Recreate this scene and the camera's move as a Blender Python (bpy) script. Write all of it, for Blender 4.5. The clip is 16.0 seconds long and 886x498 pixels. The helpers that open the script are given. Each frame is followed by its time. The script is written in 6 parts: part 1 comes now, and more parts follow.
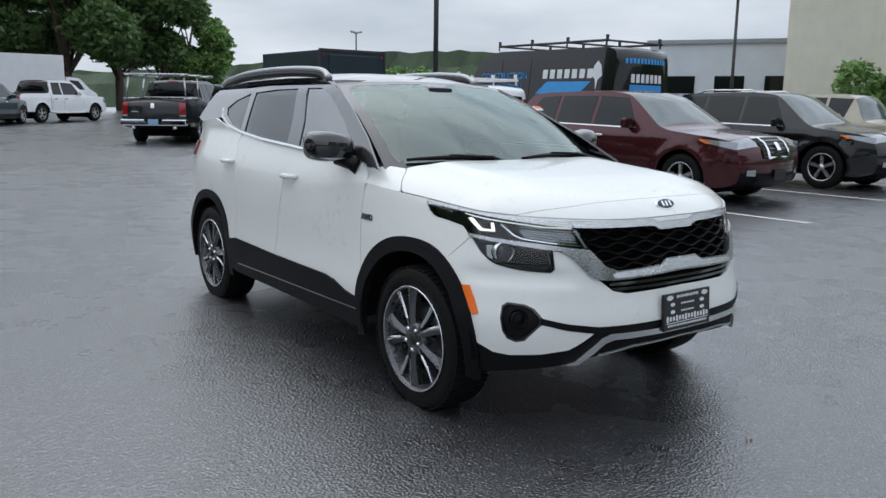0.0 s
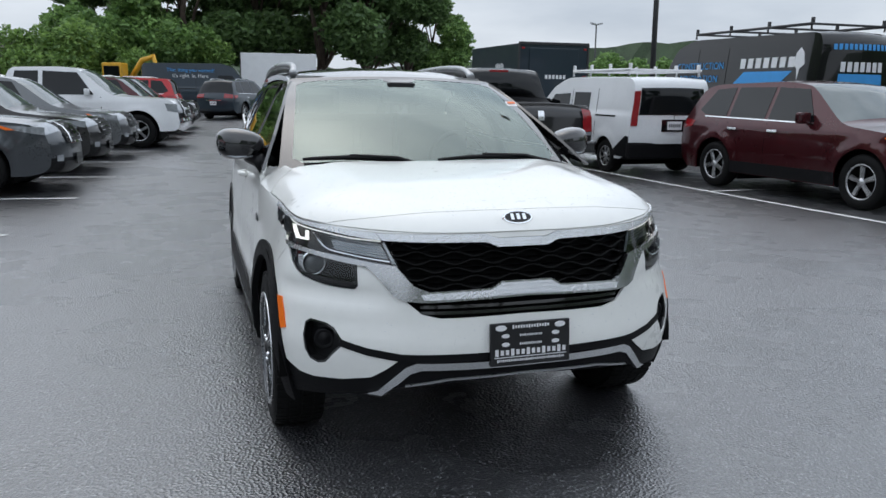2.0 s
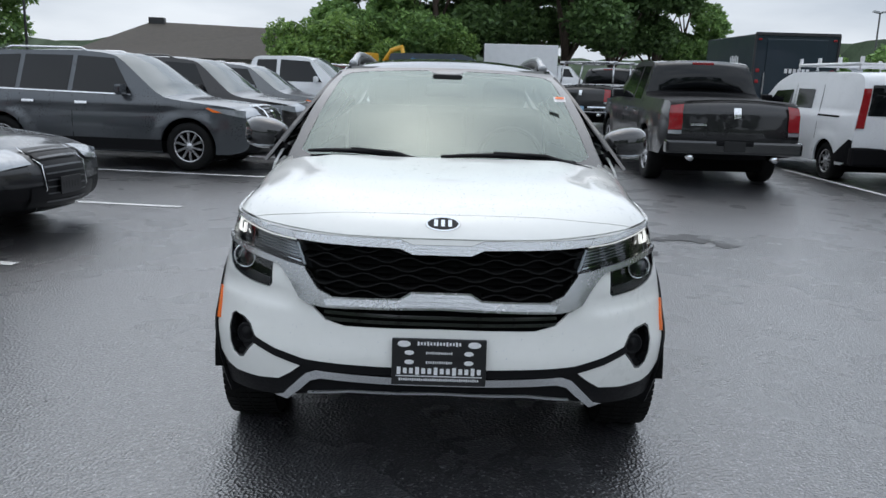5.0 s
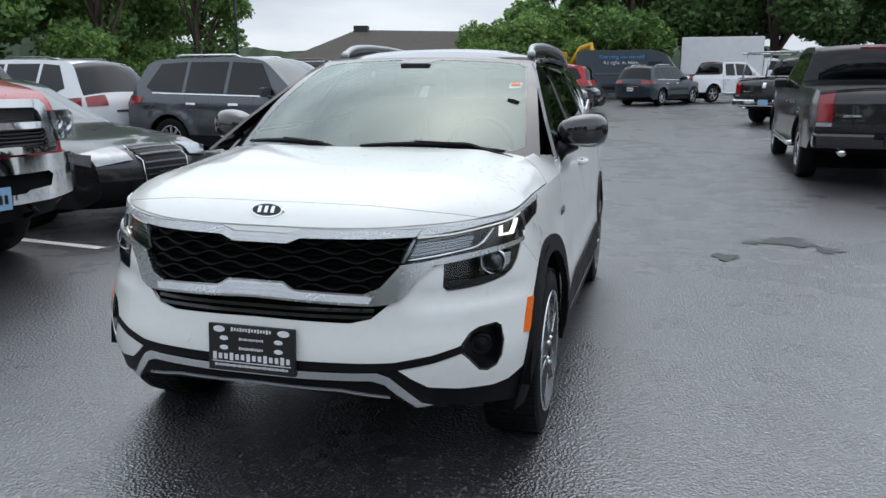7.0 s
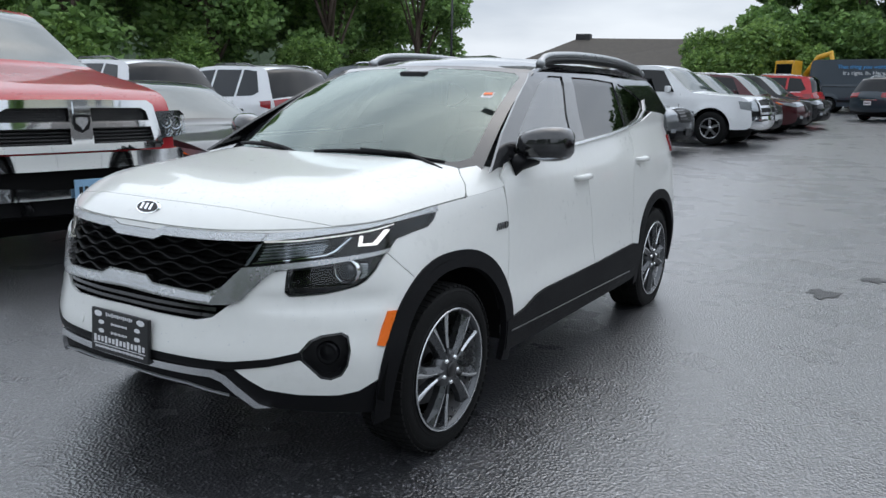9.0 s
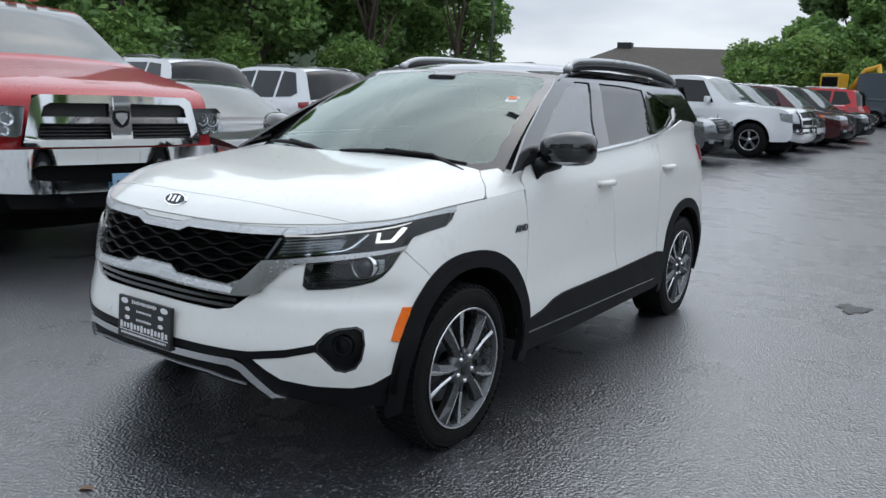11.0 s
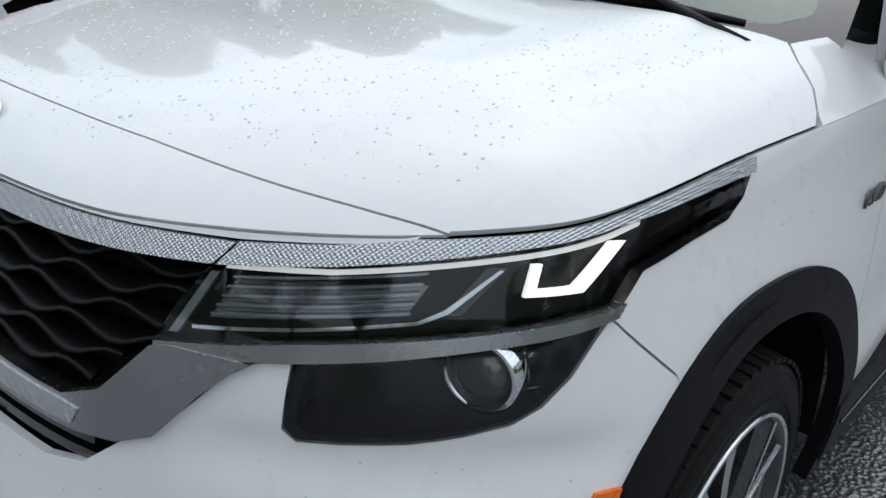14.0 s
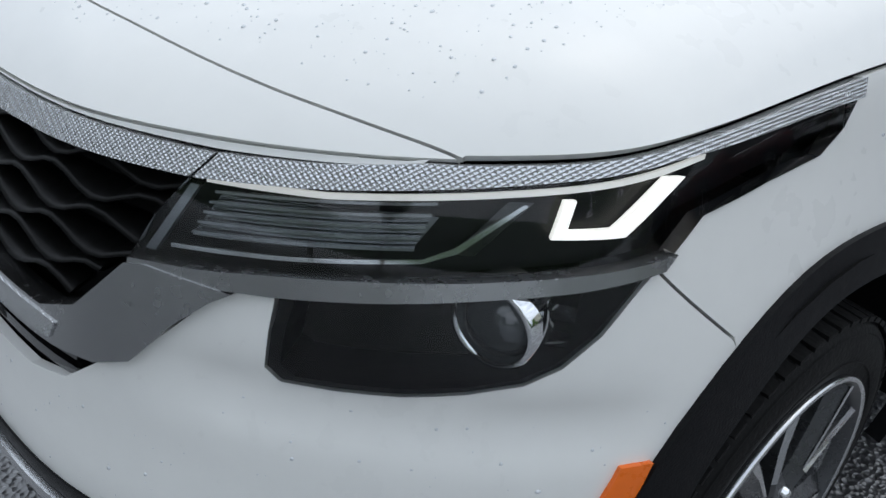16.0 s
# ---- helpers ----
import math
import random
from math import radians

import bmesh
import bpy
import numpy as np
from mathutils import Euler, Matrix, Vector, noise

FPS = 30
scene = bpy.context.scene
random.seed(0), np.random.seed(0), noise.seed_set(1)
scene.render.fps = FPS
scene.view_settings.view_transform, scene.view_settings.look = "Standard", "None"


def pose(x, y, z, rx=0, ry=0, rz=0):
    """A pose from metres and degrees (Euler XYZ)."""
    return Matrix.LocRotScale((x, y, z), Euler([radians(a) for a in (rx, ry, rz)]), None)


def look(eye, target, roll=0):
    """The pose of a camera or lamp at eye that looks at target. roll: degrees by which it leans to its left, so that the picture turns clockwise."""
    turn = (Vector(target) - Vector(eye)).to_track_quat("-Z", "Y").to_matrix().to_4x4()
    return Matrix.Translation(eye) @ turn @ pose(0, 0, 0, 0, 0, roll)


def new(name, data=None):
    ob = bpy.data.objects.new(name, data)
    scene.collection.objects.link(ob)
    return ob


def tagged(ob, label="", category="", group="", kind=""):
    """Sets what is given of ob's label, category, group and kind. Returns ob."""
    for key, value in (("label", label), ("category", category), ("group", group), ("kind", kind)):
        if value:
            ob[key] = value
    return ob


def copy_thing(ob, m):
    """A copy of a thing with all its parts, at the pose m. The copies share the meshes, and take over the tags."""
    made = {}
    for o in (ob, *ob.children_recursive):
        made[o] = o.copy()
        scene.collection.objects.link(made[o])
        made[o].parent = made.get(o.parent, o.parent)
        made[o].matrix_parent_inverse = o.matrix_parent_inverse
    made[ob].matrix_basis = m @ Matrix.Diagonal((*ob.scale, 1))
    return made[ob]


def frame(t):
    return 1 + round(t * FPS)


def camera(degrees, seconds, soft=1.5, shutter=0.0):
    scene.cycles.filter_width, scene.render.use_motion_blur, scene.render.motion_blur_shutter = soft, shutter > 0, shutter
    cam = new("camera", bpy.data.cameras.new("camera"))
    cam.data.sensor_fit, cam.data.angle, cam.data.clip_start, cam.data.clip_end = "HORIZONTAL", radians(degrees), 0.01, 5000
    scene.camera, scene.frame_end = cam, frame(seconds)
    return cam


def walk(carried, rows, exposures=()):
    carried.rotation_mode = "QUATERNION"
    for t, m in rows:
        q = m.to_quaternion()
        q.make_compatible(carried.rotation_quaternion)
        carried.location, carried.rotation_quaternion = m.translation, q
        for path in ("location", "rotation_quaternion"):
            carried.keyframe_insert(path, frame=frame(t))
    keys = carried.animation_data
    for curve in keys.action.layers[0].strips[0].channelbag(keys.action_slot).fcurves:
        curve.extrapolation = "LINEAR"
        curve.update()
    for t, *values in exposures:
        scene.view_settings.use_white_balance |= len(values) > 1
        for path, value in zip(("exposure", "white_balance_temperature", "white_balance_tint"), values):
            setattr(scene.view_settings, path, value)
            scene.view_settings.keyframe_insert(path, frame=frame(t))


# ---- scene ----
cam = camera(58.9, 16.0)
PATH = [
    (0, (-2.828, -2.057, 1.37), (-1.67, -0.464, 1.024), 0.7),
    (0.5, (-2.461, -2.171, 1.375), (-1.421, -0.501, 1.015), 0.8),
    (1, (-2.05, -2.377, 1.392), (-1.146, -0.632, 1.024), 0.9),
    (1.5, (-1.599, -2.475, 1.387), (-0.841, -0.662, 1.019), 0.7),
    (2, (-1.169, -2.54, 1.403), (-0.564, -0.669, 1.034), 0.5),
    (2.5, (-0.792, -2.57, 1.413), (-0.335, -0.66, 1.038), 0.7),
    (3, (-0.497, -2.488, 1.413), (-0.174, -0.552, 1.031), 1.1),
    (3.5, (-0.25, -2.509, 1.418), (-0.035, -0.559, 1.027), 1.5),
    (4, (-0.147, -2.502, 1.434), (-0.011, -0.546, 1.036), 1.7),
    (4.5, (-0.125, -2.496, 1.436), (-0.05, -0.537, 1.036), 1.8),
    (7, (1.264, -2.22, 1.393), (0.752, -0.33, 0.985), 0.2),
    (7.5, (1.595, -2.026, 1.386), (0.912, -0.192, 0.972), -0.1),
    (8, (1.939, -1.883, 1.4), (1.106, -0.112, 0.988), 0.0),
    (8.5, (2.166, -1.723, 1.402), (1.217, -0.011, 0.995), 0.5),
    (9, (2.393, -1.672, 1.41), (1.364, -0.003, 1.015), 1.1),
    (11.5, (2.478, -1.679, 1.393), (1.356, -0.07, 1.003), 2.6),
    (12, (2.286, -1.345, 1.381), (1.132, 0.234, 0.962), 2.8),
    (12.5, (1.968, -1.02, 1.354), (0.777, 0.517, 0.887), 2.8),
    (13, (1.669, -0.66, 1.304), (0.442, 0.823, 0.765), 2.7),
    (13.5, (1.359, -0.377, 1.247), (0.106, 1.055, 0.63), 2.4),
    (14, (1.19, -0.191, 1.246), (-0.04, 1.186, 0.477), 3.2),
    (14.5, (1.128, -0.134, 1.241), (-0.087, 1.196, 0.373), 3.3),
    (15, (1.109, -0.13, 1.24), (-0.094, 1.162, 0.301), 3.6),
    (15.5, (1.103, -0.126, 1.241), (-0.116, 1.113, 0.253), 3.8),
    (16, (1.141, -0.046, 1.223), (-0.137, 1.107, 0.203), 4.2),
]
walk(cam, [(t, look(e, g, r)) for t, e, g, r in PATH], exposures=[(0, 0.0), (4.5, 0.0), (7.0, 0.06), (12.5, 0.05), (14.0, -0.1), (16.0, -0.15)])

# ---------------------------------------------------------------- light
world = bpy.data.worlds.new("overcast_sky")
scene.world = world
world.use_nodes = True
wn, wl = world.node_tree.nodes, world.node_tree.links
wbg = wn["Background"]
wsky = wn.new("ShaderNodeTexSky")
wsky.sky_type, wsky.sun_disc = "NISHITA", False
wsky.sun_elevation, wsky.sun_rotation, wsky.dust_density = radians(63), radians(-11), 4.0
whsv = wn.new("ShaderNodeHueSaturation")
whsv.inputs["Saturation"].default_value, whsv.inputs["Value"].default_value = 0.45, 0.075
wtc, wmap, wnoise = wn.new("ShaderNodeTexCoord"), wn.new("ShaderNodeMapping"), wn.new("ShaderNodeTexNoise")
wmap.inputs["Scale"].default_value = (1.6, 1.6, 6.0)
wnoise.inputs["Scale"].default_value, wnoise.inputs["Detail"].default_value = 1.7, 6
wramp = wn.new("ShaderNodeValToRGB")
wramp.color_ramp.elements[0].position, wramp.color_ramp.elements[0].color = 0.32, (0.385, 0.45, 0.54, 1)
wramp.color_ramp.elements[1].position, wramp.color_ramp.elements[1].color = 0.68, (0.70, 0.76, 0.835, 1)
wmix = wn.new("ShaderNodeMix")
wmix.data_type = "RGBA"
wmix.inputs["Factor"].default_value = 0.72
wl.new(wsky.outputs[0], whsv.inputs["Color"])
wl.new(wtc.outputs["Generated"], wmap.inputs["Vector"])
wl.new(wmap.outputs[0], wnoise.inputs["Vector"])
wl.new(wnoise.outputs[0], wramp.inputs[0])
wl.new(whsv.outputs[0], wmix.inputs[6])
wl.new(wramp.outputs[0], wmix.inputs[7])
wl.new(wmix.outputs[2], wbg.inputs["Color"])
wsep, wup = wn.new("ShaderNodeSeparateXYZ"), wn.new("ShaderNodeMapRange")
wup.inputs[1].default_value, wup.inputs[2].default_value = 0.12, 0.45
wup.inputs[3].default_value, wup.inputs[4].default_value = 1.40, 2.30
wl.new(wtc.outputs["Generated"], wsep.inputs[0])
wl.new(wsep.outputs["Z"], wup.inputs[0])
wl.new(wup.outputs[0], wbg.inputs["Strength"])

sun = new("sun", bpy.data.lights.new("sun", "SUN"))
sun.data.energy, sun.data.angle, sun.data.color = 0.2, radians(70), (1.0, 0.97, 0.93)
sun.matrix_world = look((-2, 10, 20), (0, 0, 0))


# ---------------------------------------------------------------- materials
def mat(name, color, rough=0.5, metal=0.0, coat=0.0, vary=0.12, scale=6.0, bump=0.0, bscale=80.0, rvary=0.08, spec=0.5, emit=0.0):
    """A surface with coarse and fine variation of colour and gloss, and fine relief."""
    m = bpy.data.materials.new(name)
    m.use_nodes = True
    n, l = m.node_tree.nodes, m.node_tree.links
    b = n["Principled BSDF"]
    tc = n.new("ShaderNodeTexCoord")
    a, f = n.new("ShaderNodeTexNoise"), n.new("ShaderNodeTexNoise")
    a.inputs["Scale"].default_value, a.inputs["Detail"].default_value = scale, 5
    f.inputs["Scale"].default_value, f.inputs["Detail"].default_value = scale * 14, 3
    l.new(tc.outputs["Object"], a.inputs["Vector"])
    l.new(tc.outputs["Object"], f.inputs["Vector"])
    add = n.new("ShaderNodeMath")
    add.operation = "ADD"
    l.new(a.outputs[0], add.inputs[0])
    l.new(f.outputs[0], add.inputs[1])
    hv = n.new("ShaderNodeMapRange")
    hv.inputs[1].default_value, hv.inputs[2].default_value = 0.6, 1.4
    hv.inputs[3].default_value, hv.inputs[4].default_value = 1 - vary, 1 + vary
    l.new(add.outputs[0], hv.inputs[0])
    mul = n.new("ShaderNodeVectorMath")
    mul.operation = "SCALE"
    mul.inputs[0].default_value = color
    l.new(hv.outputs[0], mul.inputs["Scale"])
    l.new(mul.outputs[0], b.inputs["Base Color"])
    rr = n.new("ShaderNodeMapRange")
    rr.inputs[1].default_value, rr.inputs[2].default_value = 0.6, 1.4
    rr.inputs[3].default_value, rr.inputs[4].default_value = max(0.02, rough - rvary), min(1, rough + rvary)
    l.new(add.outputs[0], rr.inputs[0])
    l.new(rr.outputs[0], b.inputs["Roughness"])
    b.inputs["Metallic"].default_value = metal
    b.inputs["Coat Weight"].default_value = coat
    b.inputs["Coat Roughness"].default_value = 0.04
    b.inputs["Specular IOR Level"].default_value = spec
    if bump:
        bn, bt = n.new("ShaderNodeBump"), n.new("ShaderNodeTexNoise")
        bt.inputs["Scale"].default_value, bt.inputs["Detail"].default_value = bscale, 3
        bn.inputs["Strength"].default_value, bn.inputs["Distance"].default_value = bump, 0.01
        l.new(tc.outputs["Object"], bt.inputs["Vector"])
        l.new(bt.outputs[0], bn.inputs["Height"])
        l.new(bn.outputs[0], b.inputs["Normal"])
    if emit:
        b.inputs["Emission Color"].default_value = (*color, 1)
        b.inputs["Emission Strength"].default_value = emit
    return m


def glass(name, tint, gloss=0.05, sheen=(1, 1, 1)):
    """A thin pane: tinted see-through, with reflections by Fresnel."""
    m = bpy.data.materials.new(name)
    m.use_nodes = True
    n, l = m.node_tree.nodes, m.node_tree.links
    n.remove(n["Principled BSDF"])
    t, g, mx, fr = n.new("ShaderNodeBsdfTransparent"), n.new("ShaderNodeBsdfGlossy"), n.new("ShaderNodeMixShader"), n.new("ShaderNodeFresnel")
    t.inputs["Color"].default_value = (*tint, 1)
    g.inputs["Roughness"].default_value, g.inputs["Color"].default_value = 0.01, (*sheen, 1)
    fr.inputs["IOR"].default_value = 1.52
    k = n.new("ShaderNodeMath")
    k.operation, k.inputs[1].default_value = "ADD", gloss
    l.new(fr.outputs[0], k.inputs[0])
    l.new(k.outputs[0], mx.inputs["Fac"])
    l.new(t.outputs[0], mx.inputs[1])
    l.new(g.outputs[0], mx.inputs[2])
    l.new(mx.outputs[0], n["Material Output"].inputs["Surface"])
    return m


def asphalt_material():
    """Dark wet asphalt: fine stones, pale chips that double as glints, damp patches with more sheen, faint seams."""
    m = bpy.data.materials.new("wet_asphalt")
    m.use_nodes = True
    n, l = m.node_tree.nodes, m.node_tree.links
    b = n["Principled BSDF"]
    tc = n.new("ShaderNodeTexCoord")

    def tex(kind, scale, detail=4):
        t = n.new(kind)
        t.inputs["Scale"].default_value = scale
        if kind == "ShaderNodeTexNoise":
            t.inputs["Detail"].default_value = detail
        l.new(tc.outputs["Object"], t.inputs["Vector"])
        return t

    big, mid, fine = tex("ShaderNodeTexNoise", 0.35, 5), tex("ShaderNodeTexNoise", 2.2, 6), tex("ShaderNodeTexNoise", 130, 2)
    stone = tex("ShaderNodeTexVoronoi", 75)
    ramp = n.new("ShaderNodeValToRGB")
    ramp.color_ramp.elements[0].position, ramp.color_ramp.elements[0].color = 0.34, (0.012, 0.012, 0.014, 1)
    ramp.color_ramp.elements[1].position, ramp.color_ramp.elements[1].color = 0.72, (0.050, 0.051, 0.056, 1)
    s = n.new("ShaderNodeMath")
    s.operation, s.inputs[1].default_value = "MULTIPLY_ADD", 0.6
    l.new(fine.outputs[0], s.inputs[0])
    h = n.new("ShaderNodeMath")
    h.operation, h.inputs[1].default_value = "MULTIPLY", 0.4
    l.new(mid.outputs[0], h.inputs[0])
    l.new(h.outputs[0], s.inputs[2])
    l.new(s.outputs[0], ramp.inputs[0])
    # scattered pale stones, with wet sparkle painted into their base colour
    sep, pick, chip_glints = n.new("ShaderNodeSeparateColor"), n.new("ShaderNodeMapRange"), n.new("ShaderNodeMix")
    chip = tex("ShaderNodeTexVoronoi", 120)
    l.new(chip.outputs["Color"], sep.inputs[0])
    pick.inputs[1].default_value, pick.inputs[2].default_value = 0.84, 1.0
    l.new(sep.outputs[0], pick.inputs[0])
    chip_glints.data_type = "RGBA"
    chip_glints.inputs[7].default_value = (0.20, 0.20, 0.21, 1)
    l.new(pick.outputs[0], chip_glints.inputs[0])
    l.new(ramp.outputs[0], chip_glints.inputs[6])
    l.new(chip_glints.outputs[2], b.inputs["Base Color"])
    wet = n.new("ShaderNodeMath")
    wet.operation, wet.inputs[1].default_value = "MULTIPLY_ADD", 0.55
    l.new(big.outputs[0], wet.inputs[0])
    w2 = n.new("ShaderNodeMath")
    w2.operation, w2.inputs[1].default_value = "MULTIPLY", 0.45
    l.new(mid.outputs[0], w2.inputs[0])
    l.new(w2.outputs[0], wet.inputs[2])
    rr = n.new("ShaderNodeMapRange")
    rr.inputs[1].default_value, rr.inputs[2].default_value = 0.36, 0.62
    rr.inputs[3].default_value, rr.inputs[4].default_value = 0.16, 0.42
    l.new(wet.outputs[0], rr.inputs[0])
    l.new(rr.outputs[0], b.inputs["Roughness"])
    bm1 = n.new("ShaderNodeBump")
    bm1.inputs["Strength"].default_value, bm1.inputs["Distance"].default_value = 0.8, 0.007
    l.new(stone.outputs["Distance"], bm1.inputs["Height"])
    bm2 = n.new("ShaderNodeBump")
    bm2.inputs["Strength"].default_value, bm2.inputs["Distance"].default_value = 0.15, 0.02
    l.new(mid.outputs[0], bm2.inputs["Height"])
    l.new(bm1.outputs[0], bm2.inputs["Normal"])
    l.new(bm2.outputs[0], b.inputs["Normal"])
    bm3 = n.new("ShaderNodeBump")
    bm3.inputs["Strength"].default_value, bm3.inputs["Distance"].default_value = 0.5, 0.004
    l.new(stone.outputs["Distance"], bm3.inputs["Height"])
    b.inputs["Specular IOR Level"].default_value = 1.0
    b.inputs["Coat Weight"].default_value, b.inputs["Coat Roughness"].default_value, b.inputs["Coat IOR"].default_value = 1.0, 0.32, 1.8
    l.new(bm3.outputs[0], b.inputs["Coat Normal"])
    return m


M = {}
M["asphalt"] = asphalt_material()
M["white"] = mat("white_paint", (0.80, 0.80, 0.77), 0.3, coat=0.9, vary=0.02, scale=2, rvary=0.04, spec=0.15)
M["gloss_black"] = mat("gloss_black_paint", (0.008, 0.008, 0.009), 0.12, coat=1.0, vary=0.2, rvary=0.03)
M["cladding"] = mat("black_plastic_cladding", (0.006, 0.006, 0.007), 0.55, spec=0.14, vary=0.15, bump=0.15, bscale=400)
# near-black: plastic parts, and the blocks that paint shade into wheel arches
M["dark"] = mat("dark_plastic_and_shade", (0.003, 0.003, 0.003), 0.8, spec=0.1)
M["chrome"] = mat("satin_chrome", (0.70, 0.71, 0.72), 0.2, metal=1.0, vary=0.04, rvary=0.05)
M["satin_grey"] = mat("satin_grey_metal", (0.44, 0.445, 0.45), 0.26, metal=1.0, vary=0.05, rvary=0.05)
M["bright_chrome"] = mat("bright_chrome", (0.85, 0.86, 0.87), 0.06, metal=1.0, vary=0.02, rvary=0.03)
M["silver"] = mat("silver_paint", (0.42, 0.43, 0.44), 0.32, metal=0.7, vary=0.05)
M["rubber"] = mat("tyre_rubber", (0.007, 0.007, 0.007), 0.65, spec=0.15, vary=0.25, scale=12, bump=0.2, bscale=120)
M["rim_grey"] = mat("grey_alloy", (0.11, 0.113, 0.118), 0.3, metal=0.8, vary=0.08)
M["rim_cut"] = mat("machined_alloy", (0.62, 0.63, 0.64), 0.22, metal=1.0, vary=0.05)
M["disc"] = mat("brake_disc_iron", (0.20, 0.20, 0.205), 0.4, metal=0.9, vary=0.2)
M["rim_silver"] = mat("silver_alloy", (0.5, 0.5, 0.51), 0.28, metal=0.9, vary=0.08)
M["windshield"] = glass("windshield_glass", (0.66, 0.74, 0.72), 0.10, (0.88, 1.0, 0.95))
M["side_glass"] = glass("side_glass", (0.50, 0.57, 0.55), 0.16)
M["privacy"] = glass("privacy_glass", (0.05, 0.055, 0.055), 0.03)
M["lens"] = glass("lamp_lens", (0.9, 0.92, 0.93), 0.0)
M["far_glass"] = mat("far_car_glass", (0.006, 0.007, 0.008), 0.05, vary=0.3, scale=1.5, rvary=0.02, spec=0.35)
M["far_windshield"] = mat("far_windshield", (0.10, 0.12, 0.12), 0.06, vary=0.1, rvary=0.02, spec=0.9)
M["interior"] = mat("interior_cloth", (0.035, 0.036, 0.038), 0.8, bump=0.2, bscale=300)
M["drop"] = mat("water", (0.66, 0.68, 0.70), 0.04, vary=0.0, rvary=0.0, coat=1.0)
M["guide"] = mat("light_guide", (0.95, 0.95, 0.92), 0.25, vary=0.05, emit=0.45)
M["lamp_black"] = mat("lamp_housing", (0.004, 0.004, 0.005), 0.35, spec=0.2)
M["grille_black"] = mat("grille_plastic", (0.004, 0.004, 0.004), 0.4, spec=0.15, vary=0.1)
M["lamp_led"] = mat("led_white", (1.0, 0.99, 0.96), 0.3, vary=0.02, emit=1.0)
M["lamp_clear"] = mat("clear_lamp", (0.38, 0.40, 0.42), 0.10, metal=0.5, vary=0.25, scale=20)
M["marker_tan"] = mat("marker_lamp_tan", (0.50, 0.30, 0.17), 0.35, vary=0.1)
M["amber"] = mat("amber_marker", (0.85, 0.16, 0.01), 0.3, vary=0.06)
M["red_lamp"] = mat("red_lamp", (0.26, 0.008, 0.012), 0.15, coat=0.6, vary=0.2, scale=15)
M["red_glow"] = mat("red_lamp_lit", (0.75, 0.02, 0.03), 0.2, vary=0.1, emit=0.8)
M["plate_black"] = mat("plate_insert", (0.012, 0.012, 0.013), 0.35)
M["plate_white"] = mat("plate_print", (0.75, 0.75, 0.76), 0.5)
M["plate_blue"] = mat("plate_blue", (0.25, 0.42, 0.60), 0.45)
M["line"] = mat("road_marking", (0.62, 0.62, 0.61), 0.6, vary=0.25, scale=9, bump=0.2)
M["bark"] = mat("bark", (0.09, 0.065, 0.05), 0.9, vary=0.35, scale=4, bump=0.8, bscale=25)
M["steel"] = mat("galvanised_steel", (0.33, 0.34, 0.35), 0.45, metal=0.6, vary=0.15)
M["dark_steel"] = mat("dark_pole_paint", (0.03, 0.03, 0.032), 0.5)


def paint(name, color, metal=0.35, rough=0.3):
    if name not in M:
        M[name] = mat(name, color, rough, metal=metal, coat=0.8, vary=0.06, scale=3, rvary=0.05, spec=0.15)
    return M[name]


def leaf_material(name, dark, light):
    m = bpy.data.materials.new(name)
    m.use_nodes = True
    n, l = m.node_tree.nodes, m.node_tree.links
    b = n["Principled BSDF"]
    g, r = n.new("ShaderNodeNewGeometry"), n.new("ShaderNodeValToRGB")
    r.color_ramp.elements[0].color, r.color_ramp.elements[1].color = (*dark, 1), (*light, 1)
    l.new(g.outputs["Random Per Island"], r.inputs[0])
    l.new(r.outputs[0], b.inputs["Base Color"])
    b.inputs["Roughness"].default_value = 0.6
    tr, mx = n.new("ShaderNodeBsdfTranslucent"), n.new("ShaderNodeMixShader")
    l.new(r.outputs[0], tr.inputs["Color"])
    mx.inputs[0].default_value = 0.3
    l.new(b.outputs[0], mx.inputs[1])
    l.new(tr.outputs[0], mx.inputs[2])
    l.new(mx.outputs[0], n["Material Output"].inputs["Surface"])
    return m


M["leaf_dark"] = leaf_material("leaves_dark", (0.050, 0.094, 0.032), (0.155, 0.265, 0.084))
M["leaf_mid"] = leaf_material("leaves_mid", (0.085, 0.165, 0.052), (0.28, 0.45, 0.13))
M["leaf_light"] = leaf_material("leaves_light", (0.085, 0.165, 0.045), (0.28, 0.43, 0.11))


# ---------------------------------------------------------------- mesh tools
def link_mesh(name, verts, faces, material, parent=None, label="", normals=None, smooth_faces=True):
    me = bpy.data.meshes.new(name)
    me.from_pydata([tuple(v) for v in verts], [], [tuple(f) for f in faces])
    me.materials.append(material)
    if smooth_faces:
        me.polygons.foreach_set("use_smooth", [True] * len(me.polygons))
    if normals is not None:
        me.normals_split_custom_set_from_vertices([tuple(v) for v in normals])
    ob = new(name, me)
    if parent is not None:
        ob.parent = parent
    if label:
        ob["label"] = label
    return ob


def part(name, bm, material, parent, label="", smooth_faces=False):
    me = bpy.data.meshes.new(name)
    bm.normal_update()
    bm.to_mesh(me)
    bm.free()
    me.materials.append(material)
    if smooth_faces:
        me.polygons.foreach_set("use_smooth", [True] * len(me.polygons))
    ob = new(name, me)
    if parent is not None:
        ob.parent = parent
    if label:
        ob["label"] = label
    return ob


def thing(name, label, category, m=None, group="", kind=""):
    ob = new(name)
    ob.empty_display_size = 0.2
    if m is not None:
        ob.matrix_world = m
    return tagged(ob, label, category, group, kind)


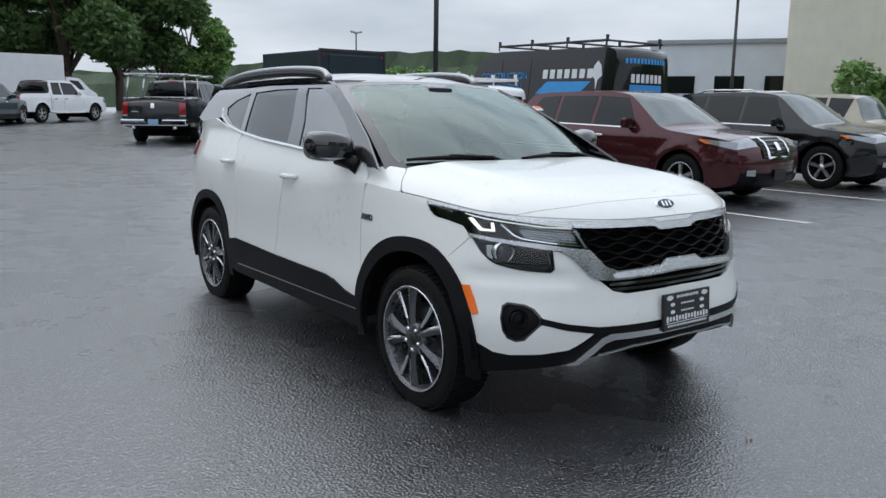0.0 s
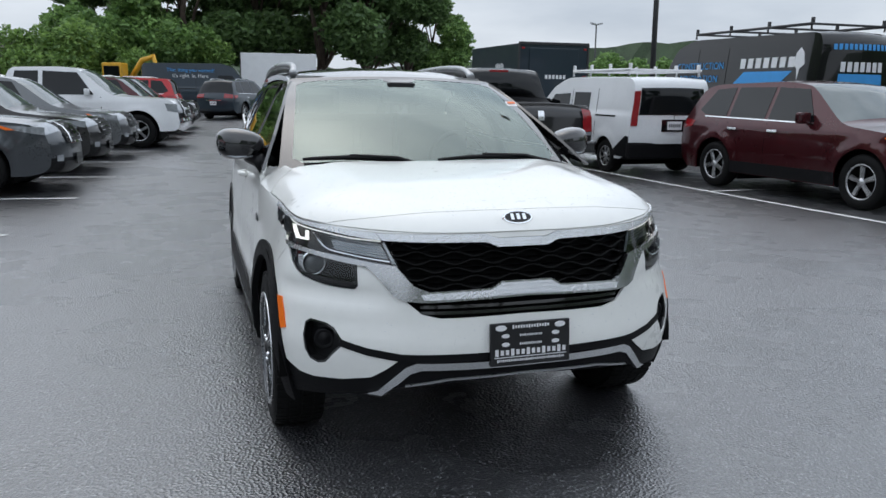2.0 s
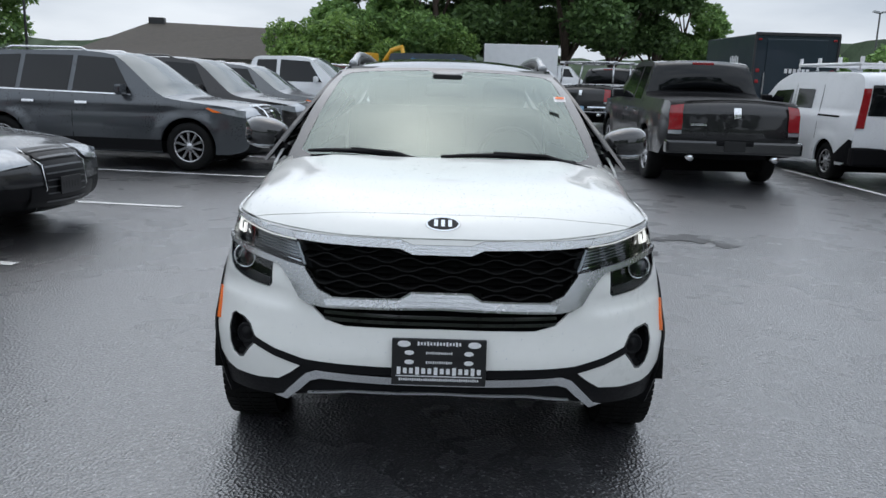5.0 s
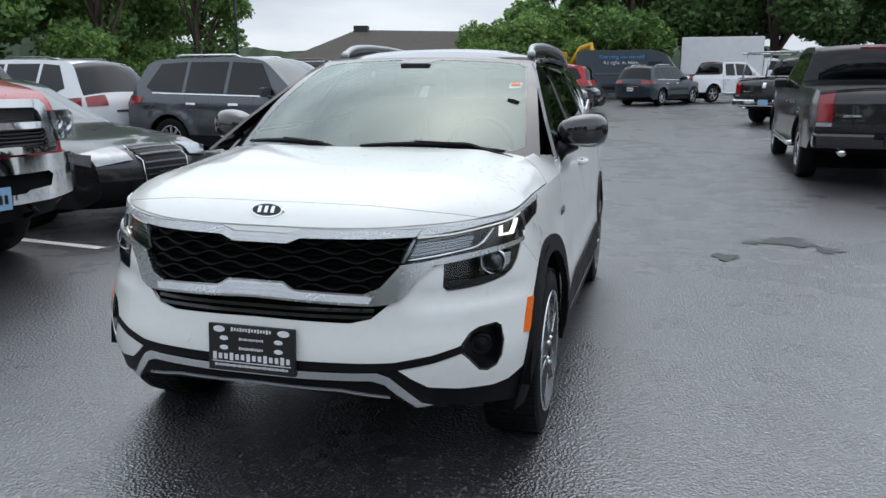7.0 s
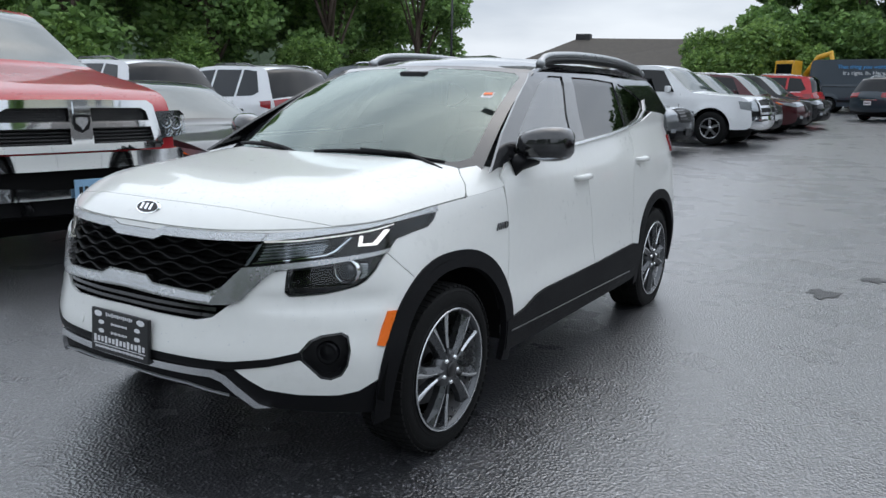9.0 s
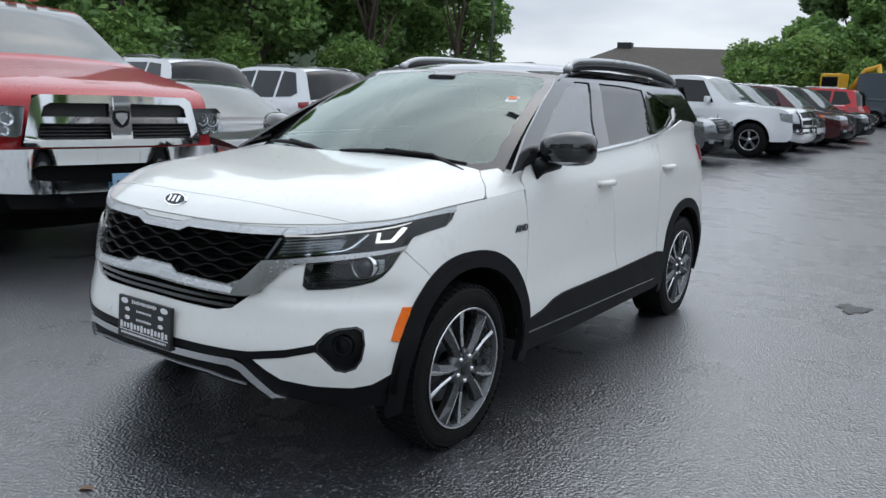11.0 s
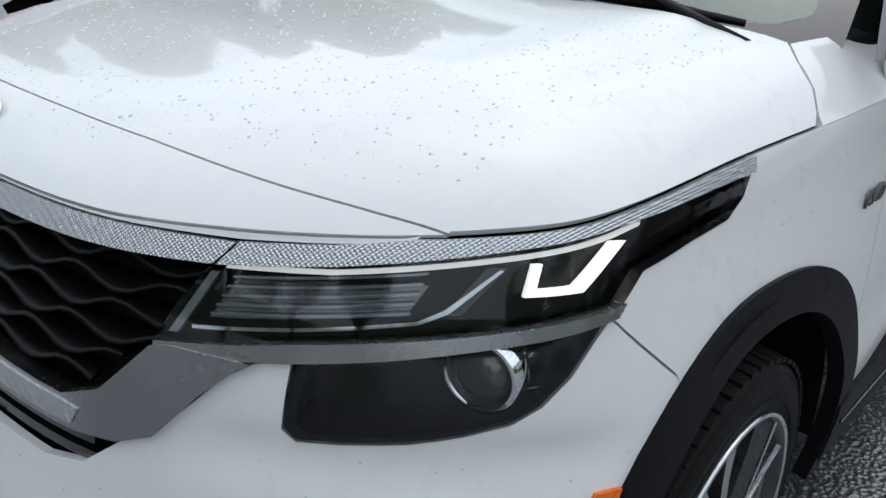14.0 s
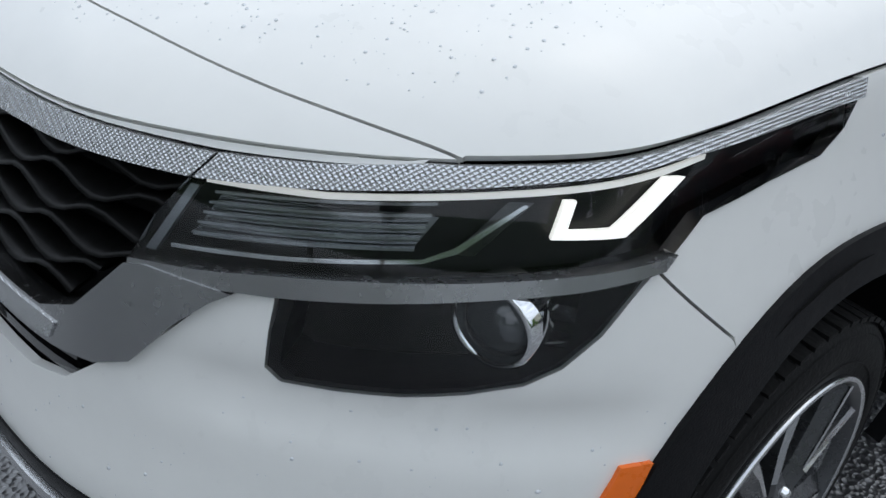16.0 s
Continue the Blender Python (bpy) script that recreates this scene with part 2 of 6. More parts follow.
def box(bm, cx, cy, cz, sx, sy, sz, bevel=0.0, turn=None):
    mx = Matrix.Translation((cx, cy, cz)) @ (turn or Matrix.Identity(4)) @ Matrix.Diagonal((sx, sy, sz, 1))
    r = bmesh.ops.create_cube(bm, size=1, matrix=mx)
    if bevel:
        es = list({e for v in r["verts"] for e in v.link_edges})
        bmesh.ops.bevel(bm, geom=es, offset=bevel, segments=2, affect="EDGES", profile=0.6)
    return bm


def boxed(*a, **k):
    return box(bmesh.new(), *a, **k)


def tube(points, radius, n=8, close=True):
    """A round bar along points."""
    P = [Vector(p) for p in points]
    verts, faces = [], []
    for i, p in enumerate(P):
        d = (P[min(i + 1, len(P) - 1)] - P[max(i - 1, 0)]).normalized()
        a = d.orthogonal().normalized() if i == 0 else (a - d * a.dot(d)).normalized()
        b = d.cross(a)
        r = radius[i] if isinstance(radius, (list, tuple)) else radius
        for k in range(n):
            t = 2 * math.pi * k / n
            verts.append(p + r * (math.cos(t) * a + math.sin(t) * b))
    for i in range(len(P) - 1):
        for k in range(n):
            faces.append((i * n + k, i * n + (k + 1) % n, (i + 1) * n + (k + 1) % n, (i + 1) * n + k))
    if close:
        faces += [tuple(range(n))[::-1], tuple(range((len(P) - 1) * n, len(P) * n))]
    return verts, faces


def lathe(profile, n=40, axis="x", cap=False):
    """Turn (radius, offset) points round the x axis."""
    verts, faces = [], []
    for r, o in profile:
        for k in range(n):
            t = 2 * math.pi * k / n
            verts.append((o, r * math.cos(t), r * math.sin(t)))
    for i in range(len(profile) - 1):
        for k in range(n):
            faces.append((i * n + k, i * n + (k + 1) % n, (i + 1) * n + (k + 1) % n, (i + 1) * n + k))
    if cap:
        faces.append(tuple(range((len(profile) - 1) * n, len(profile) * n)))
    return verts, faces


def inside(poly, pts):
    P = np.asarray(poly, float)
    x, y = pts[:, 0], pts[:, 1]
    res = np.zeros(len(pts), bool)
    for (x0, y0), (x1, y1) in zip(P, np.roll(P, -1, axis=0)):
        c = (y0 > y) != (y1 > y)
        with np.errstate(divide="ignore", invalid="ignore"):
            res ^= c & (x < (x1 - x0) * (y - y0) / (y1 - y0 + 1e-15) + x0)
    return res


def dense(poly, res):
    out = []
    P = [np.array(p, float) for p in poly]
    for a, b in zip(P, P[1:] + P[:1]):
        n = max(1, int(np.linalg.norm(b - a) / res))
        out += [a + (b - a) * i / n for i in range(n)]
    return out


def triangulated(outline, holes, res):
    """Triangles of a region of the plane, with holes, on an even grid."""
    from mathutils.geometry import delaunay_2d_cdt
    loops = [dense(outline, res)] + [dense(h, res) for h in holes]
    pts, edges = [], []
    for lp in loops:
        b = len(pts)
        pts += lp
        edges += [(b + i, b + (i + 1) % len(lp)) for i in range(len(lp))]
    B = np.array(pts)
    lo, hi = np.array(loops[0]).min(0), np.array(loops[0]).max(0)
    gx, gy = np.arange(lo[0] + res / 2, hi[0], res), np.arange(lo[1] + res / 2, hi[1], res)
    if len(gx) and len(gy):
        G = np.array([(x, y) for x in gx for y in gy])
        ok = inside(loops[0], G)
        for h in loops[1:]:
            ok &= ~inside(h, G)
        G = G[ok]
        if len(G):
            far = np.min(np.hypot(G[:, None, 0] - B[None, :, 0], G[:, None, 1] - B[None, :, 1]), axis=1) > res * 0.45
            pts = list(B) + list(G[far])
    v, e, f, *_ = delaunay_2d_cdt([Vector((p[0], p[1])) for p in pts], edges, [], 0, 1e-6)
    V = np.array([(a.x, a.y) for a in v])
    F = np.array([t for t in f if len(t) == 3])
    c = V[F].mean(1)
    ok = inside(loops[0], c)
    for h in loops[1:]:
        ok &= ~inside(h, c)
    F = F[ok]
    d1, d2 = V[F[:, 1]] - V[F[:, 0]], V[F[:, 2]] - V[F[:, 0]]
    flip = d1[:, 0] * d2[:, 1] - d1[:, 1] * d2[:, 0] < 0
    F[flip] = F[flip][:, ::-1]
    used = np.unique(F)
    remap = -np.ones(len(V), int)
    remap[used] = np.arange(len(used))
    return V[used], remap[F]


def panel(name, outline, fn, material, parent, res=0.03, offset=0.0, lip=0.012, holes=(), label="", mirror=False):
    """A sheet with turned edges that follows the surface fn over an outline in its own coordinates."""
    V, F = triangulated(outline, holes, res)
    h = 0.004
    P = np.array([fn(*v) for v in V], float)
    U = np.array([fn(v[0] + h, v[1]) for v in V], float) - np.array([fn(v[0] - h, v[1]) for v in V], float)
    W = np.array([fn(v[0], v[1] + h) for v in V], float) - np.array([fn(v[0], v[1] - h) for v in V], float)
    N = np.cross(U, W)
    N /= np.maximum(np.linalg.norm(N, axis=1), 1e-9)[:, None]
    P = P + N * offset
    verts, normals, faces = [tuple(p) for p in P], [tuple(p) for p in N], [tuple(int(i) for i in f) for f in F]
    if lip:
        count = {}
        for f in faces:
            for a, b in zip(f, f[1:] + f[:1]):
                count[(a, b)] = 1
        for a, b in list(count):
            if (b, a) in count:
                continue
            d = P[b] - P[a]
            sn = np.cross(d, N[a])
            sn /= max(np.linalg.norm(sn), 1e-9)
            i = len(verts)
            verts += [tuple(P[a]), tuple(P[b]), tuple(P[b] - N[b] * lip), tuple(P[a] - N[a] * lip)]
            normals += [tuple(sn)] * 4
            faces.append((i + 1, i, i + 3, i + 2))
    if mirror:
        verts = [(-x, y, z) for x, y, z in verts]
        normals = [(-x, y, z) for x, y, z in normals]
        faces = [f[::-1] for f in faces]
    return link_mesh(name, verts, faces, material, parent, label, normals)


def gridded(name, fn, u0, u1, v0, v1, nu, nv, material, parent, label="", offset=0.0):
    """A sheet over a rectangle of fn's coordinates."""
    us, vs = np.linspace(u0, u1, nu + 1), np.linspace(v0, v1, nv + 1)
    h = 0.004
    verts, normals = [], []
    for u in us:
        for v in vs:
            p = np.array(fn(u, v), float)
            n = np.cross(np.array(fn(u + h, v), float) - fn(u - h, v), np.array(fn(u, v + h), float) - fn(u, v - h)) * (1 if (u1 - u0) * (v1 - v0) > 0 else -1)
            n = n / max(np.linalg.norm(n), 1e-9)
            verts.append(p + n * offset)
            normals.append(n)
    k = nv + 1
    faces = [(i * k + j, (i + 1) * k + j, (i + 1) * k + j + 1, i * k + j + 1) for i in range(nu) for j in range(nv)]
    return link_mesh(name, verts, faces, material, parent, label, normals)


def arc(cx, cy, r, a0=0, a1=360, n=40, power=2.0):
    out = []
    for i in range(n):
        t = radians(a0 + (a1 - a0) * i / (n if a1 - a0 == 360 else n - 1))
        c, s = math.cos(t), math.sin(t)
        k = (abs(c) ** power + abs(s) ** power) ** (-1 / power)
        out.append((cx + r * k * c, cy + r * k * s))
    return out


def mirrored(half):
    """A closed outline from its half at s >= 0, given from the centre top to the centre bottom."""
    return [(s, z) for s, z in half] + [(-s, z) for s, z in reversed(half) if abs(s) > 1e-6]


def words(text, size, m, material, parent=None, name="lettering", depth=0.001, label="", bold=0.0):
    cu = bpy.data.curves.new(name, "FONT")
    cu.body, cu.size, cu.extrude, cu.align_x, cu.align_y, cu.resolution_u = text, size, depth, "CENTER", "CENTER", 3
    cu.offset = bold
    tmp = bpy.data.objects.new(name, cu)
    scene.collection.objects.link(tmp)
    bpy.context.view_layer.update()
    me = bpy.data.meshes.new_from_object(tmp.evaluated_get(bpy.context.evaluated_depsgraph_get()))
    bpy.data.objects.remove(tmp)
    me.materials.clear()
    me.materials.append(material)
    ob = new(name, me)
    ob.parent = parent
    ob.matrix_local = m
    if label:
        ob["label"] = label
    return ob


def blend(x, a, b):
    u = min(1, max(0, (x - a) / (b - a)))
    return u * u * (3 - 2 * u)


def rise(y):
    """The lot climbs gently past the crossover."""
    return 0.021 * 4 * math.log1p(math.exp(min(60, (y - 9) / 4)))


# ---------------------------------------------------------------- ground
def ground():
    ys = np.concatenate([np.linspace(-60, -6, 10), np.linspace(-4, 70, 75), np.linspace(80, 900, 18)])
    xs = np.concatenate([np.linspace(-900, -70, 12), np.linspace(-60, 60, 31), np.linspace(70, 900, 12)])
    verts = [(x, y, rise(y) if y < 70 else rise(70)) for y in ys for x in xs]
    k = len(xs)
    faces = [(j * k + i, j * k + i + 1, (j + 1) * k + i + 1, (j + 1) * k + i) for j in range(len(ys) - 1) for i in range(k - 1)]
    tagged(link_mesh("ground", verts, faces, M["asphalt"]), "dark wet asphalt of a parking lot", "ground", kind="structure")


ground()


def stripe(x0, y0, x1, y1, w=0.10):
    """A painted line, laid along the slope."""
    d = Vector((x1 - x0, y1 - y0))
    n = max(2, int(d.length / 1.0))
    o = Vector((-d.y, d.x)).normalized() * w / 2
    verts, faces = [], []
    for i in range(n + 1):
        p = Vector((x0, y0)) + d * i / n
        for q in (p + o, p - o):
            verts.append((q.x, q.y, rise(q.y) + 0.006))
    for i in range(n):
        faces.append((2 * i, 2 * i + 1, 2 * i + 3, 2 * i + 2))
    ob = link_mesh("parking_line", verts, faces, M["line"])
    tagged(ob, "worn white painted parking line on wet asphalt", "road marking", "parking lines", "structure")


for i in range(9):
    yl = 3.35 + 2.9 * i - (0.02 * i * i if i > 2 else 0)
    xe = -2.65 + 0.105 * (yl - 9.2)
    stripe(xe, yl, xe - 5.2, yl + 0.68)
stripe(6.75, 3.2, 6.45, 12.5)
stripe(10.45, 3.3, 10.2, 9.0)
stripe(14.2, 3.3, 13.9, 9.0)
stripe(6.6, 7.9, 9.6, 8.0, 0.09)


M["leaf_litter"] = mat("fallen_leaf", (0.20, 0.12, 0.07), 0.7, vary=0.3, scale=40)


M["damp"] = mat("damp_stain", (0.010, 0.010, 0.011), 0.38, spec=0.9, vary=0.3, scale=8, bump=0.5, bscale=75)


def damp_stain(x, y, a, b, turn, seed):
    """A dark stain soaked into the asphalt, with an uneven rim."""
    rng = random.Random(seed)
    ph = [rng.uniform(0, 6.28) for _ in range(4)]
    ring = []
    for i in range(48):
        t = 2 * math.pi * i / 48
        k = 1 + .22 * math.sin(3 * t + ph[0]) + .16 * math.sin(5 * t + ph[1]) + .12 * math.sin(9 * t + ph[2]) + .08 * math.sin(14 * t + ph[3])
        ring.append((a * k * math.cos(t), b * k * math.sin(t), .005))
    ob = link_mesh("oil_stain", ring + [(0, 0, .005)], [(i, (i + 1) % 48, 48) for i in range(48)], M["damp"])
    ob.matrix_world = pose(x, y, rise(y), 0, 0, turn)
    tagged(ob, "dark irregular stain soaked into the asphalt", "stain", "stains", "structure")


damp_stain(1.85, 4.45, .10, .13, 10, 1)
damp_stain(2.45, 5.25, .20, .22, 40, 2)
damp_stain(2.72, 4.95, .10, .13, 0, 3)
damp_stain(2.12, 5.15, .09, .07, 70, 4)


def fallen_leaf(x, y, turn, size=.045):
    verts = [(size * math.cos(t) * (1.6 if math.cos(t) > 0 else 1.0), size * .6 * math.sin(t), .006 + .012 * abs(math.sin(t)) ** 2) for t in np.linspace(0, 2 * math.pi, 13)[:-1]] + [(0, 0, .004)]
    ob = link_mesh("fallen_leaf", verts, [(i, (i + 1) % 12, 12) for i in range(12)], M["leaf_litter"])
    ob.matrix_world = pose(x, y, 0, 0, 0, turn)
    tagged(ob, "small brown fallen leaf on wet asphalt", "leaf", "fallen leaves")


fallen_leaf(.07, -.29, 40, .022)


# ---------------------------------------------------------------- the white crossover: its surfaces
def smooth(pts, n=24):
    """Centripetal Catmull-Rom curve through control points."""
    P = np.array([2 * np.array(pts[0]) - pts[1], *pts, 2 * np.array(pts[-1]) - pts[-2]], float)
    out = []
    for i in range(1, len(P) - 2):
        a, b, c, d = P[i - 1:i + 3]
        l0, l1, l2 = [max(np.linalg.norm(v) ** 0.5, 1e-6) for v in (b - a, c - b, d - c)]
        t0, t1, t2, t3 = 0, l0, l0 + l1, l0 + l1 + l2
        for u in np.arange(n) / n:
            t = t1 + u * (t2 - t1)
            A1 = (t1 - t) / (t1 - t0) * a + (t - t0) / (t1 - t0) * b
            A2 = (t2 - t) / (t2 - t1) * b + (t - t1) / (t2 - t1) * c
            A3 = (t3 - t) / (t3 - t2) * c + (t - t2) / (t3 - t2) * d
            B1 = (t2 - t) / (t2 - t0) * A1 + (t - t0) / (t2 - t0) * A2
            B2 = (t3 - t) / (t3 - t1) * A2 + (t - t1) / (t3 - t1) * A3
            out.append((t2 - t) / (t2 - t1) * B1 + (t - t1) / (t2 - t1) * B2)
    out.append(P[-2])
    return np.array(out)


PLAN = smooth([(-.2, .05), (0, .045), (.2, .05), (.4, .085), (.55, .155), (.68, .245), (.78, .345), (.855, .46), (.886, .60), (.893, .85),
               (.896, 1.3), (.898, 2.0), (.898, 3.0), (.892, 3.5), (.858, 3.95), (.775, 4.2), (.58, 4.30), (.3, 4.335), (0, 4.34)])[24:]
PLAN[0] = (0, .045)
ALONG = np.concatenate([[0], np.cumsum(np.linalg.norm(np.diff(PLAN, axis=0), axis=1))])
INSET = smooth([(.18, .06), (.25, .03), (.35, .0), (.45, -.015), (.52, -.016), (.60, 0), (.70, .017), (.80, .040), (.90, .068), (.94, .080),
                (.972, .092), (1.0, .105), (1.05, .135), (1.10, .175), (1.2, .26)])


def plan(s):
    a = abs(s)
    at = lambda q: np.array([np.interp(q, ALONG, PLAN[:, 0]), np.interp(q, ALONG, PLAN[:, 1])])
    p, q = at(a), at(a + .02)
    o = at(a - .02) if a > .02 else np.array([-q[0], q[1]])
    t = (q - o) / np.linalg.norm(q - o)
    return p, np.array([-t[1], t[0]])


def wall(s, z):
    """The body's side, by the way round it from the middle of the nose, and the height."""
    p, n = plan(s)
    k = 1 - .55 * blend(p[1], .6, 1.35)
    i = np.interp(z, INSET[:, 0], INSET[:, 1])
    crease = 0.010 * math.exp(-((z - 0.62) / 0.10) ** 2) * blend(p[1], 1.2, 1.7) * (1 - blend(p[1], 2.7, 3.2))
    shelf = .012 * math.exp(-((z - .70) / .035) ** 2) * blend(abs(s), .48, .62) * (1 - blend(abs(s), .95, 1.12))
    q = p + n * (k * i + crease + shelf)
    return (math.copysign(q[0], s) if s else q[0], q[1], z)


def brow(y):
    return .934 + .065 * (y - .122)


BROW = np.array([wall(s, brow(plan(s)[0][1])) for s in np.linspace(0, 1.9, 150)])


def bonnet(x, y):
    a0, ab = BROW[:-1, :2], np.diff(BROW[:, :2], axis=0)
    w = np.array([abs(x), y]) - a0
    k = np.clip((w * ab).sum(1) / (ab * ab).sum(1), 0, 1)
    e = w - k[:, None] * ab
    i = int(np.argmin((e * e).sum(1)))
    d = math.copysign(math.hypot(*e[i]), ab[i, 0] * e[i, 1] - ab[i, 1] * e[i, 0])
    a = .092 + .028 * (y - .2)
    return (x, y, brow(y) + a * (1 - math.exp(-max(d, -.05) / .09)) + .010 * blend(.60 - abs(x), 0, .10) * blend(y, .3, .6))


def flank(y, z):
    return (.832 - .55 * (z - 1.12) - .035 * blend(y, 3.0, 4.2) - .03 * blend(z, 1.46, 1.58), y, z)


def roof_at(x, y):
    z = np.interp(y, [1.9, 2.0, 2.1, 2.2, 2.33, 2.55, 2.8, 3.1, 3.4, 3.7, 4.0, 4.25], [1.515, 1.540, 1.562, 1.580, 1.597, 1.610, 1.616, 1.615, 1.607, 1.592, 1.570, 1.545])
    return (x, y, z - .05 * (abs(x) / .6) ** 2.5)


def screen(u, v):
    """The windshield, across and up it."""
    f = v / .95
    x = u * (1 - f) + u * f * .80
    k = (u / .73) ** 2
    y = (1.05 + .20 * k) * (1 - f) + (1.985 + .085 * k) * f
    z = 1.075 * (1 - f) + (1.537 - .018 * k) * f
    b = .035 * math.sin(math.pi * min(1, max(0, f)))
    return (x, y - b * .4, z + b * .9)


S = 0.58  # along the flank, s is y + S


def lathed(name, profile, material, parent, m, n=40, label="", cap=False):
    v, f = lathe(profile, n, cap=cap)
    ob = link_mesh(name, v, f, material, parent, label)
    ob.matrix_local = m
    return ob


def spoke_rim(parent, r):
    """A five twin-spoke alloy rim facing +x: barrel, grey blades with machined edges, hub and bolts."""
    I4 = Matrix.Identity(4)
    lathed("rim_barrel", [(r * .98, -.16), (r * .93, -.12), (r * .92, -.03), (r * .955, -.008)], M["rim_silver"], parent, I4, 48)
    lathed("rim_flange", [(r * .935, -.02), (r * .955, -.004), (r * .985, .002)], M["rim_grey"], parent, I4, 48)
    lathed("rim_lip", [(r * .985, .002), (r * 1.005, .005), (r * 1.02, .0), (r * 1.0, -.015)], M["rim_cut"], parent, I4, 56)
    lathed("brake_disc", [(.05, -.10), (r * .66, -.10), (r * .66, -.115), (.05, -.115)], M["disc"], parent, I4, 32)
    lathed("hub_plate", [(.030, .0), (.062, -.004), (.078, -.016), (.080, -.05)], M["rim_grey"], parent, I4, 30)
    # radius, middle of the blade, half width, depth of its crest and of its outer edge
    run = ((.050, .015, .017, .000, -.014), (r * .40, .021, .016, -.001, -.016), (r * .66, .037, .020, -.003, -.020), (r * .96, .068, .031, -.004, -.024))
    blades, edges = [], []
    for sg in (1, -1):
        v, f = [], []
        for rr, c, w, hi, lo in run:
            v += [(lo - .028, sg * (c + w), rr), (lo, sg * (c + w), rr), (hi, sg * (c - w * .35), rr), (hi - .004, sg * (c - w * .8), rr), (hi - .034, sg * (c - w), rr)]
        for i in range(3):
            for k in range(4):
                q = (i * 5 + k, i * 5 + 5 + k, i * 5 + 6 + k, i * 5 + 1 + k)
                f.append(q if sg < 0 else q[::-1])
        blades.append((v, f))
        v, f = [], []
        for rr, c, w, hi, lo in run[1:]:
            v += [(hi + .001, sg * (c - w * .25), rr), (hi + .0022, sg * (c - w * .55), rr), (hi - .003, sg * (c - w * .95), rr)]
        for i in range(2):
            for k in range(2):
                q = (i * 3 + k, i * 3 + 3 + k, i * 3 + 4 + k, i * 3 + 1 + k)
                f.append(q if sg < 0 else q[::-1])
        edges.append((v, f))
    for i in range(5):
        turn = Matrix.Rotation(2 * math.pi * i / 5, 4, "X")
        for k in (0, 1):
            link_mesh("spoke", *blades[k], M["rim_grey"], parent, smooth_faces=False).matrix_local = turn
            link_mesh("spoke_edge", *edges[k], M["rim_cut"], parent, smooth_faces=False).matrix_local = turn
    lathed("hub_cap", [(.031, -.02), (.031, .004), (.028, .008), (.001, .009)], M["plate_black"], parent, I4, 24)
    for i in range(5):
        a = 2 * math.pi * (i + .5) / 5
        lathed("wheel_bolt", [(.010, -.02), (.010, .002), (.006, .007), (.001, .007)], M["bright_chrome"], parent, Matrix.Translation((0, .052 * math.cos(a), .052 * math.sin(a))), 8)


def tyre(parent, R, r, w, tread=True):
    h = w / 2
    prof = [(r, -h * .8), (r * 1.04, -h * .95), ((R + r) / 2, -h), (R * .95, -h * .93), (R * .985, -h * .8), (R, -h * .55), (R, h * .55), (R * .985, h * .8), (R * .95, h * .93), ((R + r) / 2, h), (r * 1.04, h * .95), (r, h * .8)]
    t = lathed("tyre", prof, M["rubber"], parent, Matrix.Translation((-h, 0, 0)), 56)
    if tread:
        n = 64
        verts, faces = [], []
        for i in range(n):
            for x0, x1 in ((-.92, -.5), (-.42, -.05), (.05, .42), (.5, .92)):
                a0, a1 = 2 * math.pi * i / n, 2 * math.pi * (i + .72) / n
                b = len(verts)
                for a in (a0, a1):
                    for x in (x0, x1):
                        rr = R * (1 - .035 * max(0, abs(x) - .5) ** 1.2)
                        for q in (rr - .004, rr + .0035):
                            verts.append((x * h, q * math.cos(a), q * math.sin(a)))
                faces += [(b + 1, b + 3, b + 7, b + 5), (b, b + 4, b + 5, b + 1), (b + 2, b + 3, b + 7, b + 6), (b, b + 1, b + 3, b + 2), (b + 4, b + 6, b + 7, b + 5)]
        ob = link_mesh("tread", verts, faces, M["rubber"], t, smooth_faces=False)
        ob["kind"] = "stuff"
    for rr in (R * .80, R * .93):
        lathed("sidewall_ring", [(rr - .002, 0), (rr, .0015), (rr + .002, 0)], M["rubber"], t, Matrix.Translation((h * (.99 if rr < R * .9 else .95), 0, 0)), 56)
    return t


